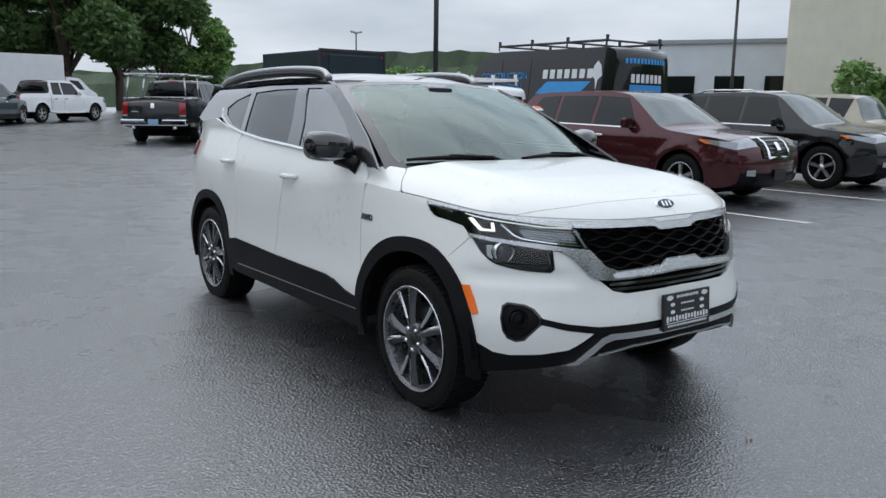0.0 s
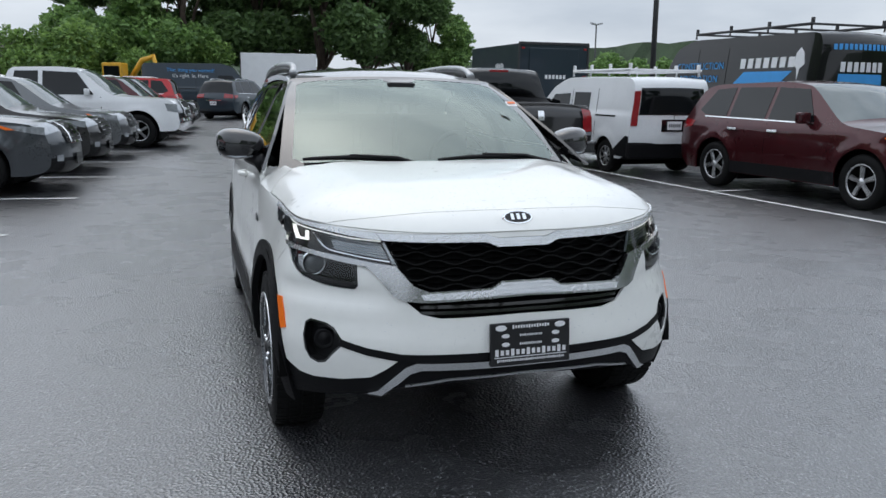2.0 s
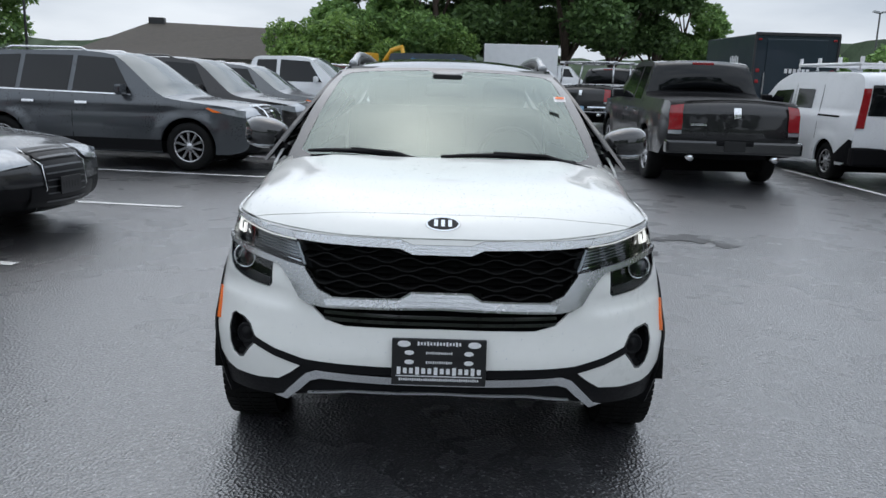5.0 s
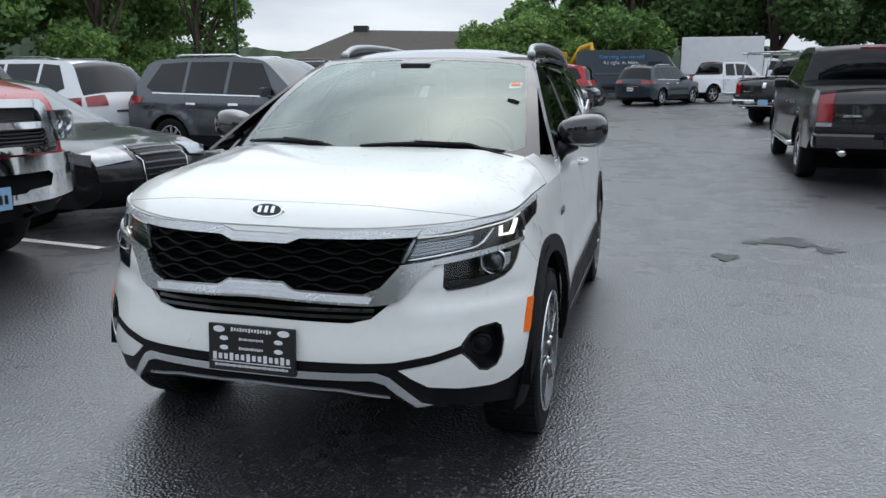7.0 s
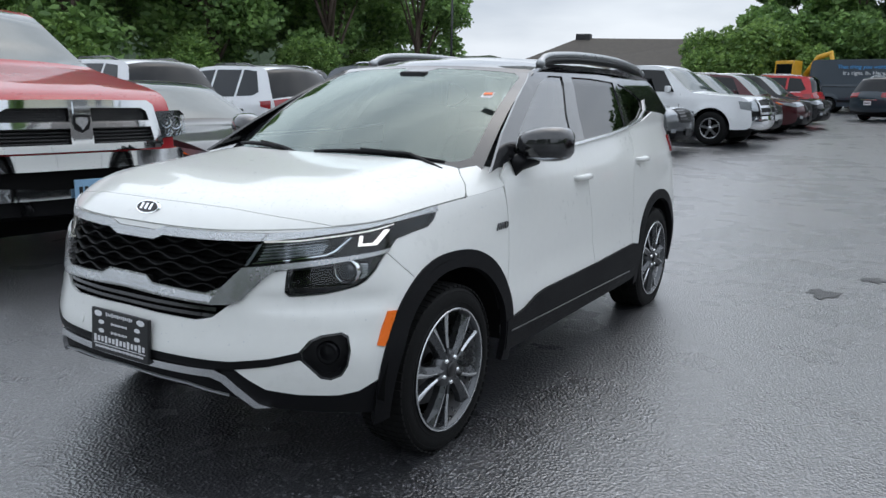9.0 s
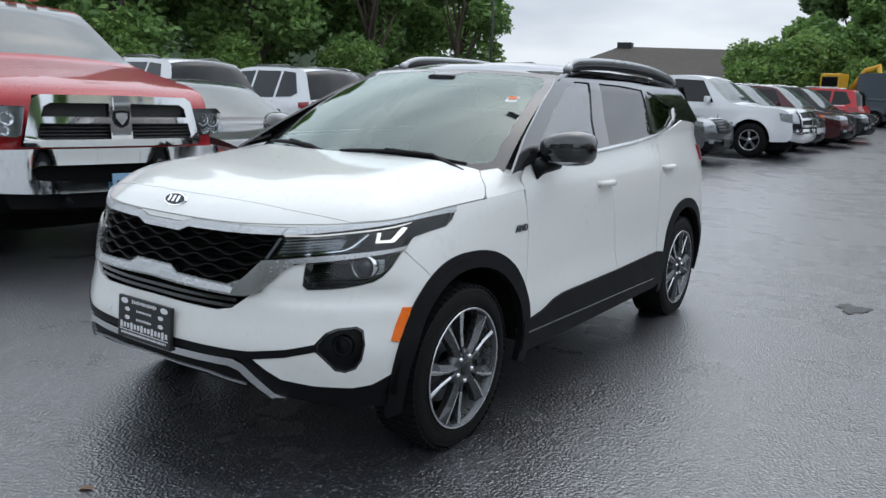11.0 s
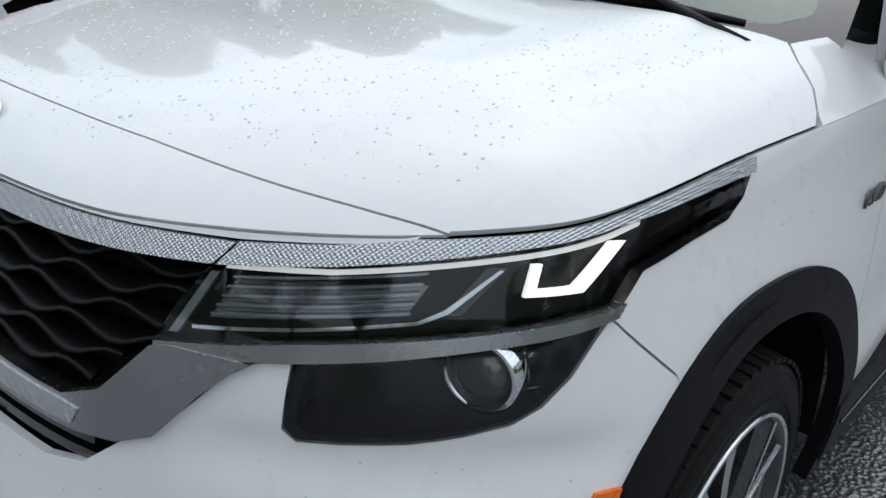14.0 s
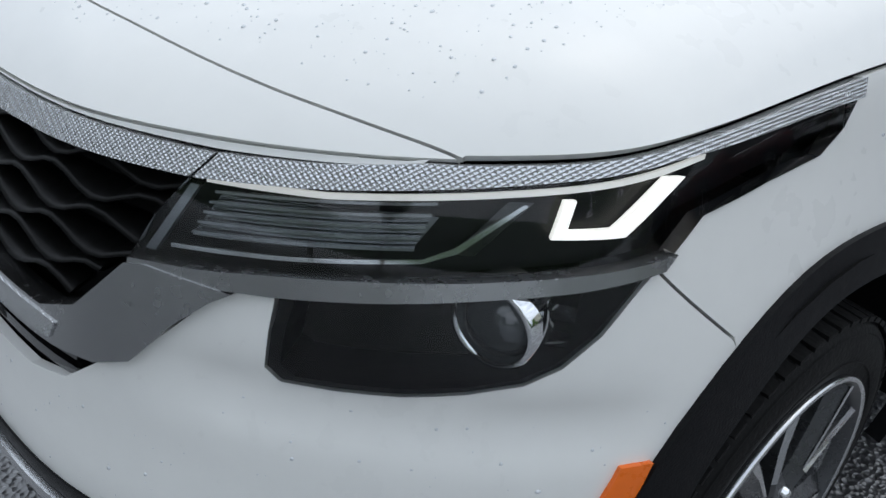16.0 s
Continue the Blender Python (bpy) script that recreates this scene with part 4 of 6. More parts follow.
def mirror_body(car, sg):
    """Door mirror: gloss shell on a dark foot."""
    verts, faces, n, k = [], [], 20, 12
    for i in range(k + 1):
        a = math.pi * i / k
        for j in range(n):
            t = 2 * math.pi * j / n
            c, s = math.cos(t), math.sin(t)
            f = (abs(c) ** 3 + abs(s) ** 3) ** (-1 / 3)
            x, y, z = -math.cos(a), math.sin(a) ** .55 * c * f, math.sin(a) ** .55 * s * f
            y = y if y < 0 else y * .35
            verts.append((sg * (.920 + .115 * x), 1.60 + .12 * y - .05 * x * 0 + .03 * x, 1.185 + .078 * z * (1 + .15 * x) + .004 * x))
    for i in range(k):
        for j in range(n):
            q = (i * n + j, i * n + (j + 1) % n, (i + 1) * n + (j + 1) % n, (i + 1) * n + j)
            faces.append(q if sg < 0 else q[::-1])
    shell = link_mesh("door_mirror", verts, faces, M["gloss_black"], car, "gloss black door mirror")
    v, f = tube([(sg * .80, 1.46, 1.085), (sg * .83, 1.50, 1.105), (sg * .88, 1.57, 1.125)], [.055, .040, .035], 12)
    link_mesh("mirror_foot", v, f, M["lamp_black"], car)
    v, f = tube([(sg * .86, 1.50, 1.128), (sg * .95, 1.50, 1.124), (sg * 1.02, 1.58, 1.135)], .006, 6)
    link_mesh("mirror_repeater", v, f, M["lamp_clear"], shell)


def emblem(car):
    y = .168
    p = Vector(bonnet(0, y))
    t = Matrix.Translation(p + Vector((0, -.004, .003))) @ Matrix.Rotation(radians(52), 4, "X")
    bm = bmesh.new()
    bmesh.ops.create_cone(bm, cap_ends=True, segments=40, radius1=.062, radius2=.058, depth=.008)
    bmesh.ops.scale(bm, vec=(1, .5, 1), verts=bm.verts)
    e = part("emblem", bm, M["bright_chrome"], car, "oval badge with chrome rim")
    e.matrix_local = t
    bm = bmesh.new()
    bmesh.ops.create_cone(bm, cap_ends=True, segments=40, radius1=.054, radius2=.052, depth=.004)
    bmesh.ops.scale(bm, vec=(1, .43, 1), verts=bm.verts)
    part("emblem_field", bm, M["plate_black"], e).location = (0, 0, .004)
    bm = bmesh.new()
    for x in (-.024, 0, .024):
        box(bm, x, 0, 0, .013, .026, .003)
    part("emblem_print", bm, M["bright_chrome"], e).location = (0, 0, .007)


def front_plate(car):
    """A dealer's plate insert in a black frame; its print is plain bars."""
    plate = part("plate_holder", boxed(0, 0, 0, .318, .014, .160, .004), M["plate_black"], car, "black dealer plate insert with white print")
    plate.matrix_local = Matrix.Translation((0, .018, .531)) @ Matrix.Rotation(radians(-4), 4, "X")
    rows = [(0, .064, .15, .014), (0, .0, .09, .010), (0, .032, .09, .009), (0, -.030, .290, .026), (0, -.060, .27, .010)]
    for x, z, w, h in rows:
        k = max(3, int(w / (h * .75)))
        bm = bmesh.new()
        for i in range(k):
            box(bm, x - w / 2 + (i + .5) * w / k, -.0082, z, w / k * .62, .001, h * (.72 if i % 3 else 1.0))
        part("print_line", bm, M["plate_white"], plate)
    part("print_rule", boxed(0, -.0082, -.048, .29, .001, .003), M["plate_white"], plate)
    for x, z in ((-.118, .062), (.118, .062), (-.1, .032), (.1, .032), (-.1, .0), (.1, .0)):
        bm = bmesh.new()
        bmesh.ops.create_cone(bm, cap_ends=True, segments=20, radius1=.022 if z > .05 else .016, radius2=.02 if z > .05 else .015, depth=.001)
        bmesh.ops.scale(bm, vec=(1, .5, 1), verts=bm.verts)
        part("print_oval", bm, M["plate_white"], plate).matrix_local = Matrix.Translation((x, -.0085, z)) @ Matrix.Rotation(radians(90), 4, "X")


def cabin(car):
    I = M["interior"]
    part("dashboard", boxed(0, 1.52, .98, 1.40, .50, .20, .05), I, car)
    for sg in (1, -1):
        part("seat_back", boxed(sg * .36, 2.45, .98, .50, .16, .70, .06, turn=Matrix.Rotation(radians(-14), 4, "X")), I, car)
        part("headrest", boxed(sg * .36, 2.58, 1.40, .27, .11, .18, .05), I, car)
        part("seat", boxed(sg * .36, 2.15, .66, .52, .55, .16, .05), I, car)
        part("door_card", boxed(sg * .76, 2.4, .80, .05, 1.9, .55, .02), I, car)
    part("rear_bench", boxed(0, 3.35, .98, 1.30, .2, .66, .06, turn=Matrix.Rotation(radians(-14), 4, "X")), I, car)
    part("cabin_floor", boxed(0, 2.5, .44, 1.5, 2.6, .06), I, car)
    part("headliner", boxed(0, 3.05, 1.535, 1.10, 1.9, .02), M["liner"], car)
    v, f = tube([(.36 + .175 * math.cos(t), 1.88 + .05 * math.sin(t), 1.06 + .165 * math.sin(t)) for t in np.linspace(0, 2 * math.pi, 29)], .014, 8, False)
    link_mesh("steering_wheel", v, f, M["lamp_black"], car)
    part("rear_view_mirror", boxed(0, 1.88, 1.425, .24, .05, .07, .02), M["lamp_black"], car)
    part("camera_housing", boxed(0, 1.92, 1.485, .17, .12, .05, .02), M["lamp_black"], car)


def wipers(car):
    for x0, x1 in ((.62, -.02), (-.10, -.66)):
        P = []
        for i in range(14):
            f = i / 13
            u = x0 + (x1 - x0) * f
            p = screen(u, .035 + .03 * math.sin(f * 3.1) + .03 * f)
            P.append((p[0], p[1] - .012, p[2] + .014))
        v, f = tube(P, [.007 + .006 * math.sin(3.14 * i / 13) for i in range(14)], 6)
        link_mesh("wiper", v, f, M["lamp_black"], car)
        a, b = P[3], P[8]
        v, f = tube([(x0 + .05, 1.10, 1.085), (a[0], a[1] - .01, a[2] + .012), (b[0], b[1], b[2] + .012)], [.014, .011, .007], 6)
        link_mesh("wiper_arm", v, f, M["lamp_black"], car)


def dimple_material():
    """Satin chrome with a fine grid of dimples."""
    m = mat("dimpled_chrome", (0.72, 0.73, 0.74), 0.24, metal=1.0, vary=0.04)
    n, l = m.node_tree.nodes, m.node_tree.links
    tc, vo, bp, mp = n.new("ShaderNodeTexCoord"), n.new("ShaderNodeTexVoronoi"), n.new("ShaderNodeBump"), n.new("ShaderNodeMapping")
    mp.inputs["Rotation"].default_value = (0, radians(45), 0)
    vo.inputs["Scale"].default_value, vo.inputs["Randomness"].default_value = 290, 0.0
    bp.inputs["Strength"].default_value, bp.inputs["Distance"].default_value = 0.55, 0.003
    l.new(tc.outputs["Object"], mp.inputs["Vector"])
    l.new(mp.outputs[0], vo.inputs["Vector"])
    l.new(vo.outputs["Distance"], bp.inputs["Height"])
    l.new(bp.outputs[0], n["Principled BSDF"].inputs["Normal"])
    return m


M["dimple"] = dimple_material()
M["lamp_clear_dark"] = mat("lamp_reflector", (0.22, 0.23, 0.24), 0.15, metal=0.8, vary=0.4, scale=25)
M["ball"] = mat("projector_glass", (0.05, 0.055, 0.06), 0.04, spec=1.0, vary=0.1)
M["liner"] = mat("headliner_cloth", (0.35, 0.35, 0.34), 0.9)
crossover()


def bare_paint(s, z):
    """Whether white paint lies there on the bumper or the fender."""
    if s < .58:
        return .51 < z < .62 and s > .18
    if s < 1.05:
        return .61 < z < .71
    return z > .90 - .02 * (s > 1.4) and s > 1.42 or (.60 < z < .75 and s < 1.12) or (z > .86 and s > 1.45)


def raindrops():
    """Beads of water on bonnet, nose and roof."""
    rng = np.random.default_rng(7)
    verts, faces = [], []
    spots = [(x, y, bonnet) for x, y in zip(rng.uniform(-.68, .68, 4200), rng.uniform(.16, 1.05, 4200))] + [(x, y, roof_at) for x, y in zip(rng.uniform(-.55, .55, 500), rng.uniform(2.05, 3.2, 500))]
    spots += [(a, b, wall) for a, b in zip(rng.uniform(-1.75, 1.75, 1700), rng.uniform(.40, .96, 1700)) if bare_paint(abs(a), b)]
    for x, y, fn in spots:
        if fn is bonnet and (y < .20 + .45 * max(0, abs(x) - .28) or y < .35 + 2.6 * (abs(x) - .66)):
            continue
        p = np.array(fn(x, y))
        n = np.cross(np.array(fn(x + .01, y)) - p, np.array(fn(x, y + .01)) - p)
        n /= np.linalg.norm(n)
        if fn is wall and n @ (p - np.array((0, 2.2, .7))) < 0:
            n = -n
        r = .0006 + .0018 * rng.random() ** 3
        a = np.cross(n, (0, 1, 0))
        a /= np.linalg.norm(a)
        c = np.cross(n, a) * (1 + .5 * rng.random())
        b0 = len(verts)
        for rr, h in ((1, -.05), (.8, .30)):
            for k in range(6):
                t = k * math.pi / 3
                verts.append(p + r * (rr * (math.cos(t) * a + math.sin(t) * c) + h * n))
        verts.append(p + r * .42 * n)
        for k in range(6):
            j = (k + 1) % 6
            faces += [(b0 + k, b0 + j, b0 + 6 + j, b0 + 6 + k), (b0 + 6 + k, b0 + 6 + j, b0 + 12)]
    ob = link_mesh("raindrops", verts, faces, M["drop"])
    tagged(ob, "small clear beads of rain on white paint", "water drops", kind="stuff")


raindrops()


# ---------------------------------------------------------------- other vehicles
def chaikin(pts, n=2):
    P = [np.array(p, float) for p in pts]
    for _ in range(n):
        out = [P[0]]
        for a, b in zip(P, P[1:]):
            r = min(.25, .10 / max(np.linalg.norm(b - a), 1e-6))
            out += [a + (b - a) * r, b - (b - a) * r]
        P = out + [P[-1]]
    return np.array(P)


def road_wheel(car, x, y, R, rim, spokes=5, face="rim_silver", z=None):
    wheel = new("wheel")
    wheel.parent = car
    wheel.matrix_local = Matrix.Translation((x, y, z or R)) @ Matrix.Rotation(0 if x > 0 else math.pi, 4, "Z") @ Matrix.Rotation(.4 + y, 4, "X")
    h = .12
    lathed("tyre", [(rim, -2 * h), (R * .96, -2 * h), (R, -1.7 * h), (R, -.3 * h), (R * .96, 0), (rim * 1.05, .004), (rim, -.01)], M["rubber"], wheel, Matrix.Identity(4), 32)
    lathed("rim", [(rim, -.01), (rim * .9, -.02), (rim * .88, -.10), (.05, -.10)], M["dark"], wheel, Matrix.Identity(4), 32)
    for i in range(spokes):
        bm = bmesh.new()
        a = 2 * math.pi * i / spokes
        w0, w1 = (.030, .040) if spokes < 7 else (.018, .022)
        q = [bm.verts.new(p) for p in ((-.03, -w0, .04), (-.008, -w0 * .7, .04), (-.008, w0 * .7, .04), (-.03, w0, .04), (-.045, -w1, rim * .97), (-.02, -w1 * .7, rim * .97), (-.02, w1 * .7, rim * .97), (-.045, w1, rim * .97))]
        for j in range(3):
            bm.faces.new((q[j], q[j + 4], q[j + 5], q[j + 1]))
        bmesh.ops.recalc_face_normals(bm, faces=bm.faces)
        part("spoke", bm, M[face], wheel).matrix_local = Matrix.Rotation(a, 4, "X")
    lathed("rim_edge", [(rim * .93, -.02), (rim * 1.0, .006), (rim * 1.03, -.004)], M[face], wheel, Matrix.Identity(4), 32)
    lathed("hub_cap", [(.06, -.03), (.055, -.004), (.001, .0)], M[face], wheel, Matrix.Identity(4), 16)


class Body:
    """A car body from its side profile: nose at y = 0, tail at y = length."""

    def __init__(self, car, width, profile, belt, color, tumble=.42, bulge=.12, sharp=1.0):
        self.car, self.hw, self.belt, self.color, self.tumble, self.bulge = car, width / 2, belt, color, tumble, bulge
        self.raw = [(y, z) for y, z, *_ in profile]
        self.kinds = [k[0] if k else "p" for _, _, *k in profile]
        self.P = chaikin(self.raw, 2)
        self.L = max(y for y, z in self.raw)
        self.A = np.concatenate([[0], np.cumsum(np.linalg.norm(np.diff(self.P, axis=0), axis=1))])
        self.sharp, self.wheels = sharp, []

    def x(self, y, z):
        n = .30 + .45 * self.sharp
        a, b = max(0, (n - y) / n), max(0, (y - self.L + .45) / .45)
        w = self.hw * (1 - .17 * self.sharp * a ** 2.4 - .08 * self.sharp * b ** 2.2)
        low = min(z, self.belt)
        side = .045 * ((low - .62) / (self.belt - .62)) ** 2 if low > .62 else .10 * (.62 - low)
        crease = .014 * blend(z, self.belt - .21, self.belt - .15) * (1 - blend(z, self.belt - .12, self.belt)) * blend(y, .4, 1.0)
        flare = 0
        for wy, r in self.wheels:
            d = math.hypot(y - wy, z - r) - r
            flare = max(flare, .026 * math.exp(-(max(0, d - .10) / .09) ** 2))
        return w - self.tumble * max(0, z - self.belt) - side + crease + flare * (z < self.belt)

    def flank(self, y, z):
        return (self.x(y, z), y, z)

    def at(self, a):
        return np.array([np.interp(a, self.A, self.P[:, 0]), np.interp(a, self.A, self.P[:, 1])])

    def shell(self, a, v):
        """The skin over nose, roof and tail: along the profile and across."""
        p = self.at(a)
        t = self.at(a + .03) - self.at(a - .03)
        t /= max(np.linalg.norm(t), 1e-9)
        n = np.array([-t[1], t[0]])
        c = self.bulge * abs(n[0]) ** 1.5 + .03
        q = p + n * c * (1 - abs(v) ** 2.2)
        return (v * self.x(*p), q[0], q[1])

    def mark(self, i):
        return self.A[np.argmin(np.hypot(*(self.P - self.raw[i]).T))]

    def spot(self, y, z, lo=0):
        k = np.hypot(*(self.P - (y, z)).T)
        return self.A[np.argmin(k)]

    def build(self, wheels, arch, mats):
        self.wheels = wheels
        holes = [arc(y, r, arch(r), -20, 200, 22) for y, r in wheels]
        for m in (False, True):
            panel("body_side", [tuple(p) for p in self.P], self.flank, self.color, self.car, res=.09, lip=.03, holes=holes, mirror=m)
        for i in range(len(self.raw) - 1):
            k = self.kinds[i]
            if k == "-":
                continue
            a0, a1 = self.mark(i), self.mark(i + 1)
            name, m = mats.get(k, ("body_panel", self.color))
            gridded(name, self.shell, a1, a0, -1, 1, max(2, int((a1 - a0) / .12)), 12, m, self.car)

    def flat(self, name, outline, material, off=.006, label="", lip=.004, res=.2):
        """The same patch on both flanks."""
        for m in (False, True):
            panel(name, outline, self.flank, material, self.car, res=res, offset=off, lip=lip, mirror=m, label=label)

    def face(self, name, z0, z1, v0, v1, material, rear=False, off=.01, label="", pair=False, nu=3, nv=8):
        """A patch on the nose or tail between two heights."""
        pick = [i for i, p in enumerate(self.P) if (p[0] > self.L / 2) == rear]
        at = lambda z: self.A[min(pick, key=lambda i: abs(self.P[i][1] - z) + (.0 if rear else 0) + (10 if abs(self.P[i][0] - (self.L if rear else 0)) > 1.3 else 0))]
        fa = lambda z: self._along(z, rear)
        for w0, w1 in (((v0, v1), (-v1, -v0)) if pair else ((v0, v1),)):
            a, b = sorted((fa(z0), fa(z1)))
            ob = gridded(name, self.shell, b, a, w0, w1, nu, nv, material, self.car, label, offset=off)

    def _along(self, z, rear):
        n = len(self.P)
        best, d = 0, 9
        rng = range(n - 1) if not rear else range(n - 1, 0, -1)
        for i in rng:
            j = i + 1 if not rear else i - 1
            z0, z1 = self.P[i][1], self.P[j][1]
            if min(z0, z1) - 1e-6 <= z <= max(z0, z1) + 1e-6 and abs(z1 - z0) > 1e-6:
                f = (z - z0) / (z1 - z0)
                return self.A[i] + (self.A[j] - self.A[i]) * f
        return 0


def car_mats(color):
    return {"p": ("body_panel", color), "g": ("windshield", M["far_windshield"]), "r": ("rear_window", M["far_glass"]), "k": ("black_panel", M["cladding"]), "c": ("bumper", M["bright_chrome"])}


def door_mirrors(B, y, z, material):
    for sg in (1, -1):
        x = B.x(y, z)
        part("door_mirror", boxed(sg * (x + .12), y, z, .22, .10, .16, .035), material, B.car)


def number_plate(B, z, rear, material):
    a = B._along(z, rear)
    p = B.shell(a, 0)
    y = p[1] + (.03 if rear else -.03)
    pl = part("number_plate", boxed(0, y, z, .31, .012, .155, .004), material, B.car)
    bm = bmesh.new()
    for i in range(6):
        box(bm, -.11 + i * .044, y + (.007 if rear else -.007), z, .026, .002, .06)
    part("plate_print", bm, M["plate_black"], pl)


def wagon(name, label, m, color, L=4.8, W=1.93, H=1.75, hood=1.03, belt=1.08, cowl=1.25, top=2.05, back=4.35, R=.37, face="rim_silver", spokes=5, chrome=True, rails=True, trim=None,
          grille="dark", sedan=False, tail=None, lit=False, plate="plate_white"):
    """An estate-shaped car or a sedan."""
    car = thing(name, label, "car", m, "parked cars")
    if sedan:
        prof = [(.25, .22, "k"), (.03, .30, "k"), (0, .50, "p"), (.05, .70, "p"), (.40, hood - .12, "p"), (cowl, hood, "g"), (top, H - .03, "p"), (top + .55, H, "p"), (back - .9, H - .10, "r"), (back, belt + .02, "p"), (L - .05, belt, "p"), (L, .75, "p"), (L - .03, .35, "k"), (L - .25, .24, "-")]
    else:
        prof = [(.30, .26, "k"), (.04, .32, "k"), (0, .52, "p"), (.03, .80, "p"), (.18, hood - .09, "p"), (cowl, hood + .03, "g"), (top, H - .05, "p"), (top + .6, H, "p"), (back - .3, H - .03, "p"), (back, H - .09, "r"), (L - .12, belt + .06, "p"), (L, belt - .15, "p"), (L - .02, .42, "k"), (L - .25, .28, "-")]
    B = Body(car, W, prof, belt, color)
    yf, yr = .93, L - .98
    B.build([(yf, R), (yr, R)], lambda r: r + .07, car_mats(color))
    d = .10
    wz0, wz1 = belt + .045, H - .115
    if sedan:
        win = [[(cowl + .45, wz0), (top + .05, wz1), (top + .60, wz1 + .02), (top + .60, wz0)], [(top + .68, wz0), (top + .68, wz1 + .02), (back - .95, wz1 - .03), (back - .62, wz0 + .05), (back - .75, wz0)]]
    else:
        a, b, c = top + .62, top + 1.50, back - .02
        win = [[(cowl + .50, wz0), (top + .02, wz1), (a, wz1 + .03), (a, wz0)], [(a + .08, wz0), (a + .08, wz1 + .03), (b, wz1 + .03), (b, wz0 + .02)], [(b + .08, wz0 + .03), (b + .08, wz1 + .03), (c - .30, wz1), (c - .05, wz0 + .12), (c - .22, wz0 + .05)]]
    for w in win:
        B.flat("side_window", w, M["far_glass"])
    if chrome:
        y0, y1 = win[0][0][0], win[-1][-1][0]
        B.flat("window_trim", [(y0, wz0 - .012), (y1, wz0 + (.03 if not sedan else -.012)), (y1, wz0 + (.012 if not sedan else -.03)), (y0, wz0 - .03)], M["chrome"], .008)
    low = trim or M["cladding"]
    B.flat("sill_trim", [(yf + R + .05, .46), (yr - R - .05, .46), (yr - R - .05, .28), (yf + R + .05, .28)], low, .008)
    for y in (win[0][-1][0] - .02, win[1][2][0] - .02 if len(win) > 1 else 3):
        B.flat("door_seam", [(y, belt), (y + .012, belt), (y + .012, .46), (y, .46)], M["dark"], .002, lip=0)
        B.flat("door_handle", [(y - .26, belt - .10), (y - .06, belt - .10), (y - .06, belt - .135), (y - .26, belt - .135)], M["chrome"] if chrome else color, .03, lip=.03)
    hz = hood - .14 if not sedan else .72
    B.face("headlamp", hz - .10, hz + .015, .52, .99, M["lamp_clear"], pair=True, label="clear headlamp")
    B.flat("headlamp_wrap", [(.06, hz - .10), (.06, hz + .01), (.60, hz + .045), (.46, hz - .02)], M["lamp_clear"], .008)
    B.flat("side_marker", [(.40, hz - .025), (.60, hz + .045), (.64, hz + .035), (.52, hz - .025)], M["amber"], .011)
    if sedan:
        B.face("grille", .30, hz + .0, -.40, .40, M["lamp_black"], label="large black mesh grille", nu=5)
        for k in range(9):
            B.face("grille_slat", .32 + k * .045, .330 + k * .045, -.38, .38, M["rim_grey"], off=.018, nu=1)
        for w in (-.41, .395):
            B.face("grille_trim", .30, hz, w, w + .015, M["chrome"], off=.02, nv=1)
    else:
        B.face("grille", hz - .24, hz + .0, -.46, .46, M["lamp_black"], label="dark grille")
        B.face("grille_trim", hz - .005, hz + .025, -.48, .48, M["chrome"] if chrome else M["gloss_black"], off=.02)
        for k in range(5):
            B.face("grille_slat", hz - .23 + k * .046, hz - .222 + k * .046, -.44, .44, M["gloss_black"], off=.018, nu=1)
        if grille == "chrome":
            for w in (-.36, .30):
                B.face("grille_trim", hz - .24, hz, w, w + .06, M["bright_chrome"], off=.028, nv=2)
            B.face("grille_trim", hz - .25, hz - .225, -.36, .36, M["bright_chrome"], off=.026)
            B.face("grille_badge", hz - .16, hz - .07, -.06, .06, M["bright_chrome"], off=.03)
    B.face("lower_intake", .34, .46, -.62, .62, M["lamp_black"], off=.012)
    if not sedan:
        B.face("fog_lamp", .46, .54, .66, .86, M["lamp_clear"], pair=True)
    tz = belt - .02
    B.face("tail_lamp", tz - .13, tz + .03, .55, .99, M["red_glow"] if lit else M["red_lamp"], rear=True, pair=True, label="red tail lamp")
    B.flat("tail_lamp_wrap", [(L - .10, tz - .13), (L - .14, tz + .03), (L - .42, tz + .01), (L - .36, tz - .09)], M["red_lamp"], .008)
    B.face("tailgate_trim", belt - .25, belt - .22, -.4, .4, M["chrome"], rear=True)
    number_plate(B, belt - .36, True, M[plate])
    number_plate(B, .46, False, M["plate_black"])
    if rails:
        for sg in (1, -1):
            v, f = tube([(sg * (B.x(y, H) - .02), y, H + z) for y, z in ((top + .45, -.03), (top + .6, .035), (back - .7, .035), (back - .45, -.03))], .018, 6)
            link_mesh("roof_rail", v, f, M["chrome"] if chrome else M["gloss_black"], car)
    door_mirrors(B, cowl + .62, belt + .10, color)
    part("underbody", boxed(0, L / 2, .33, W * .8, L * .78, .18), M["dark"], car)
    for y in (yf, yr):
        # solid dark block in place of the shade inside each wheel arch
        part("axle_shadow_box", boxed(0, y, R + .1, W * .78, 2 * R + .05, 2 * R - .1), M["dark"], car).name = "wheel_shade_box"
        for sg in (1, -1):
            road_wheel(car, sg * (W / 2 - .02), y, R, R * .64, spokes, face)
    return car


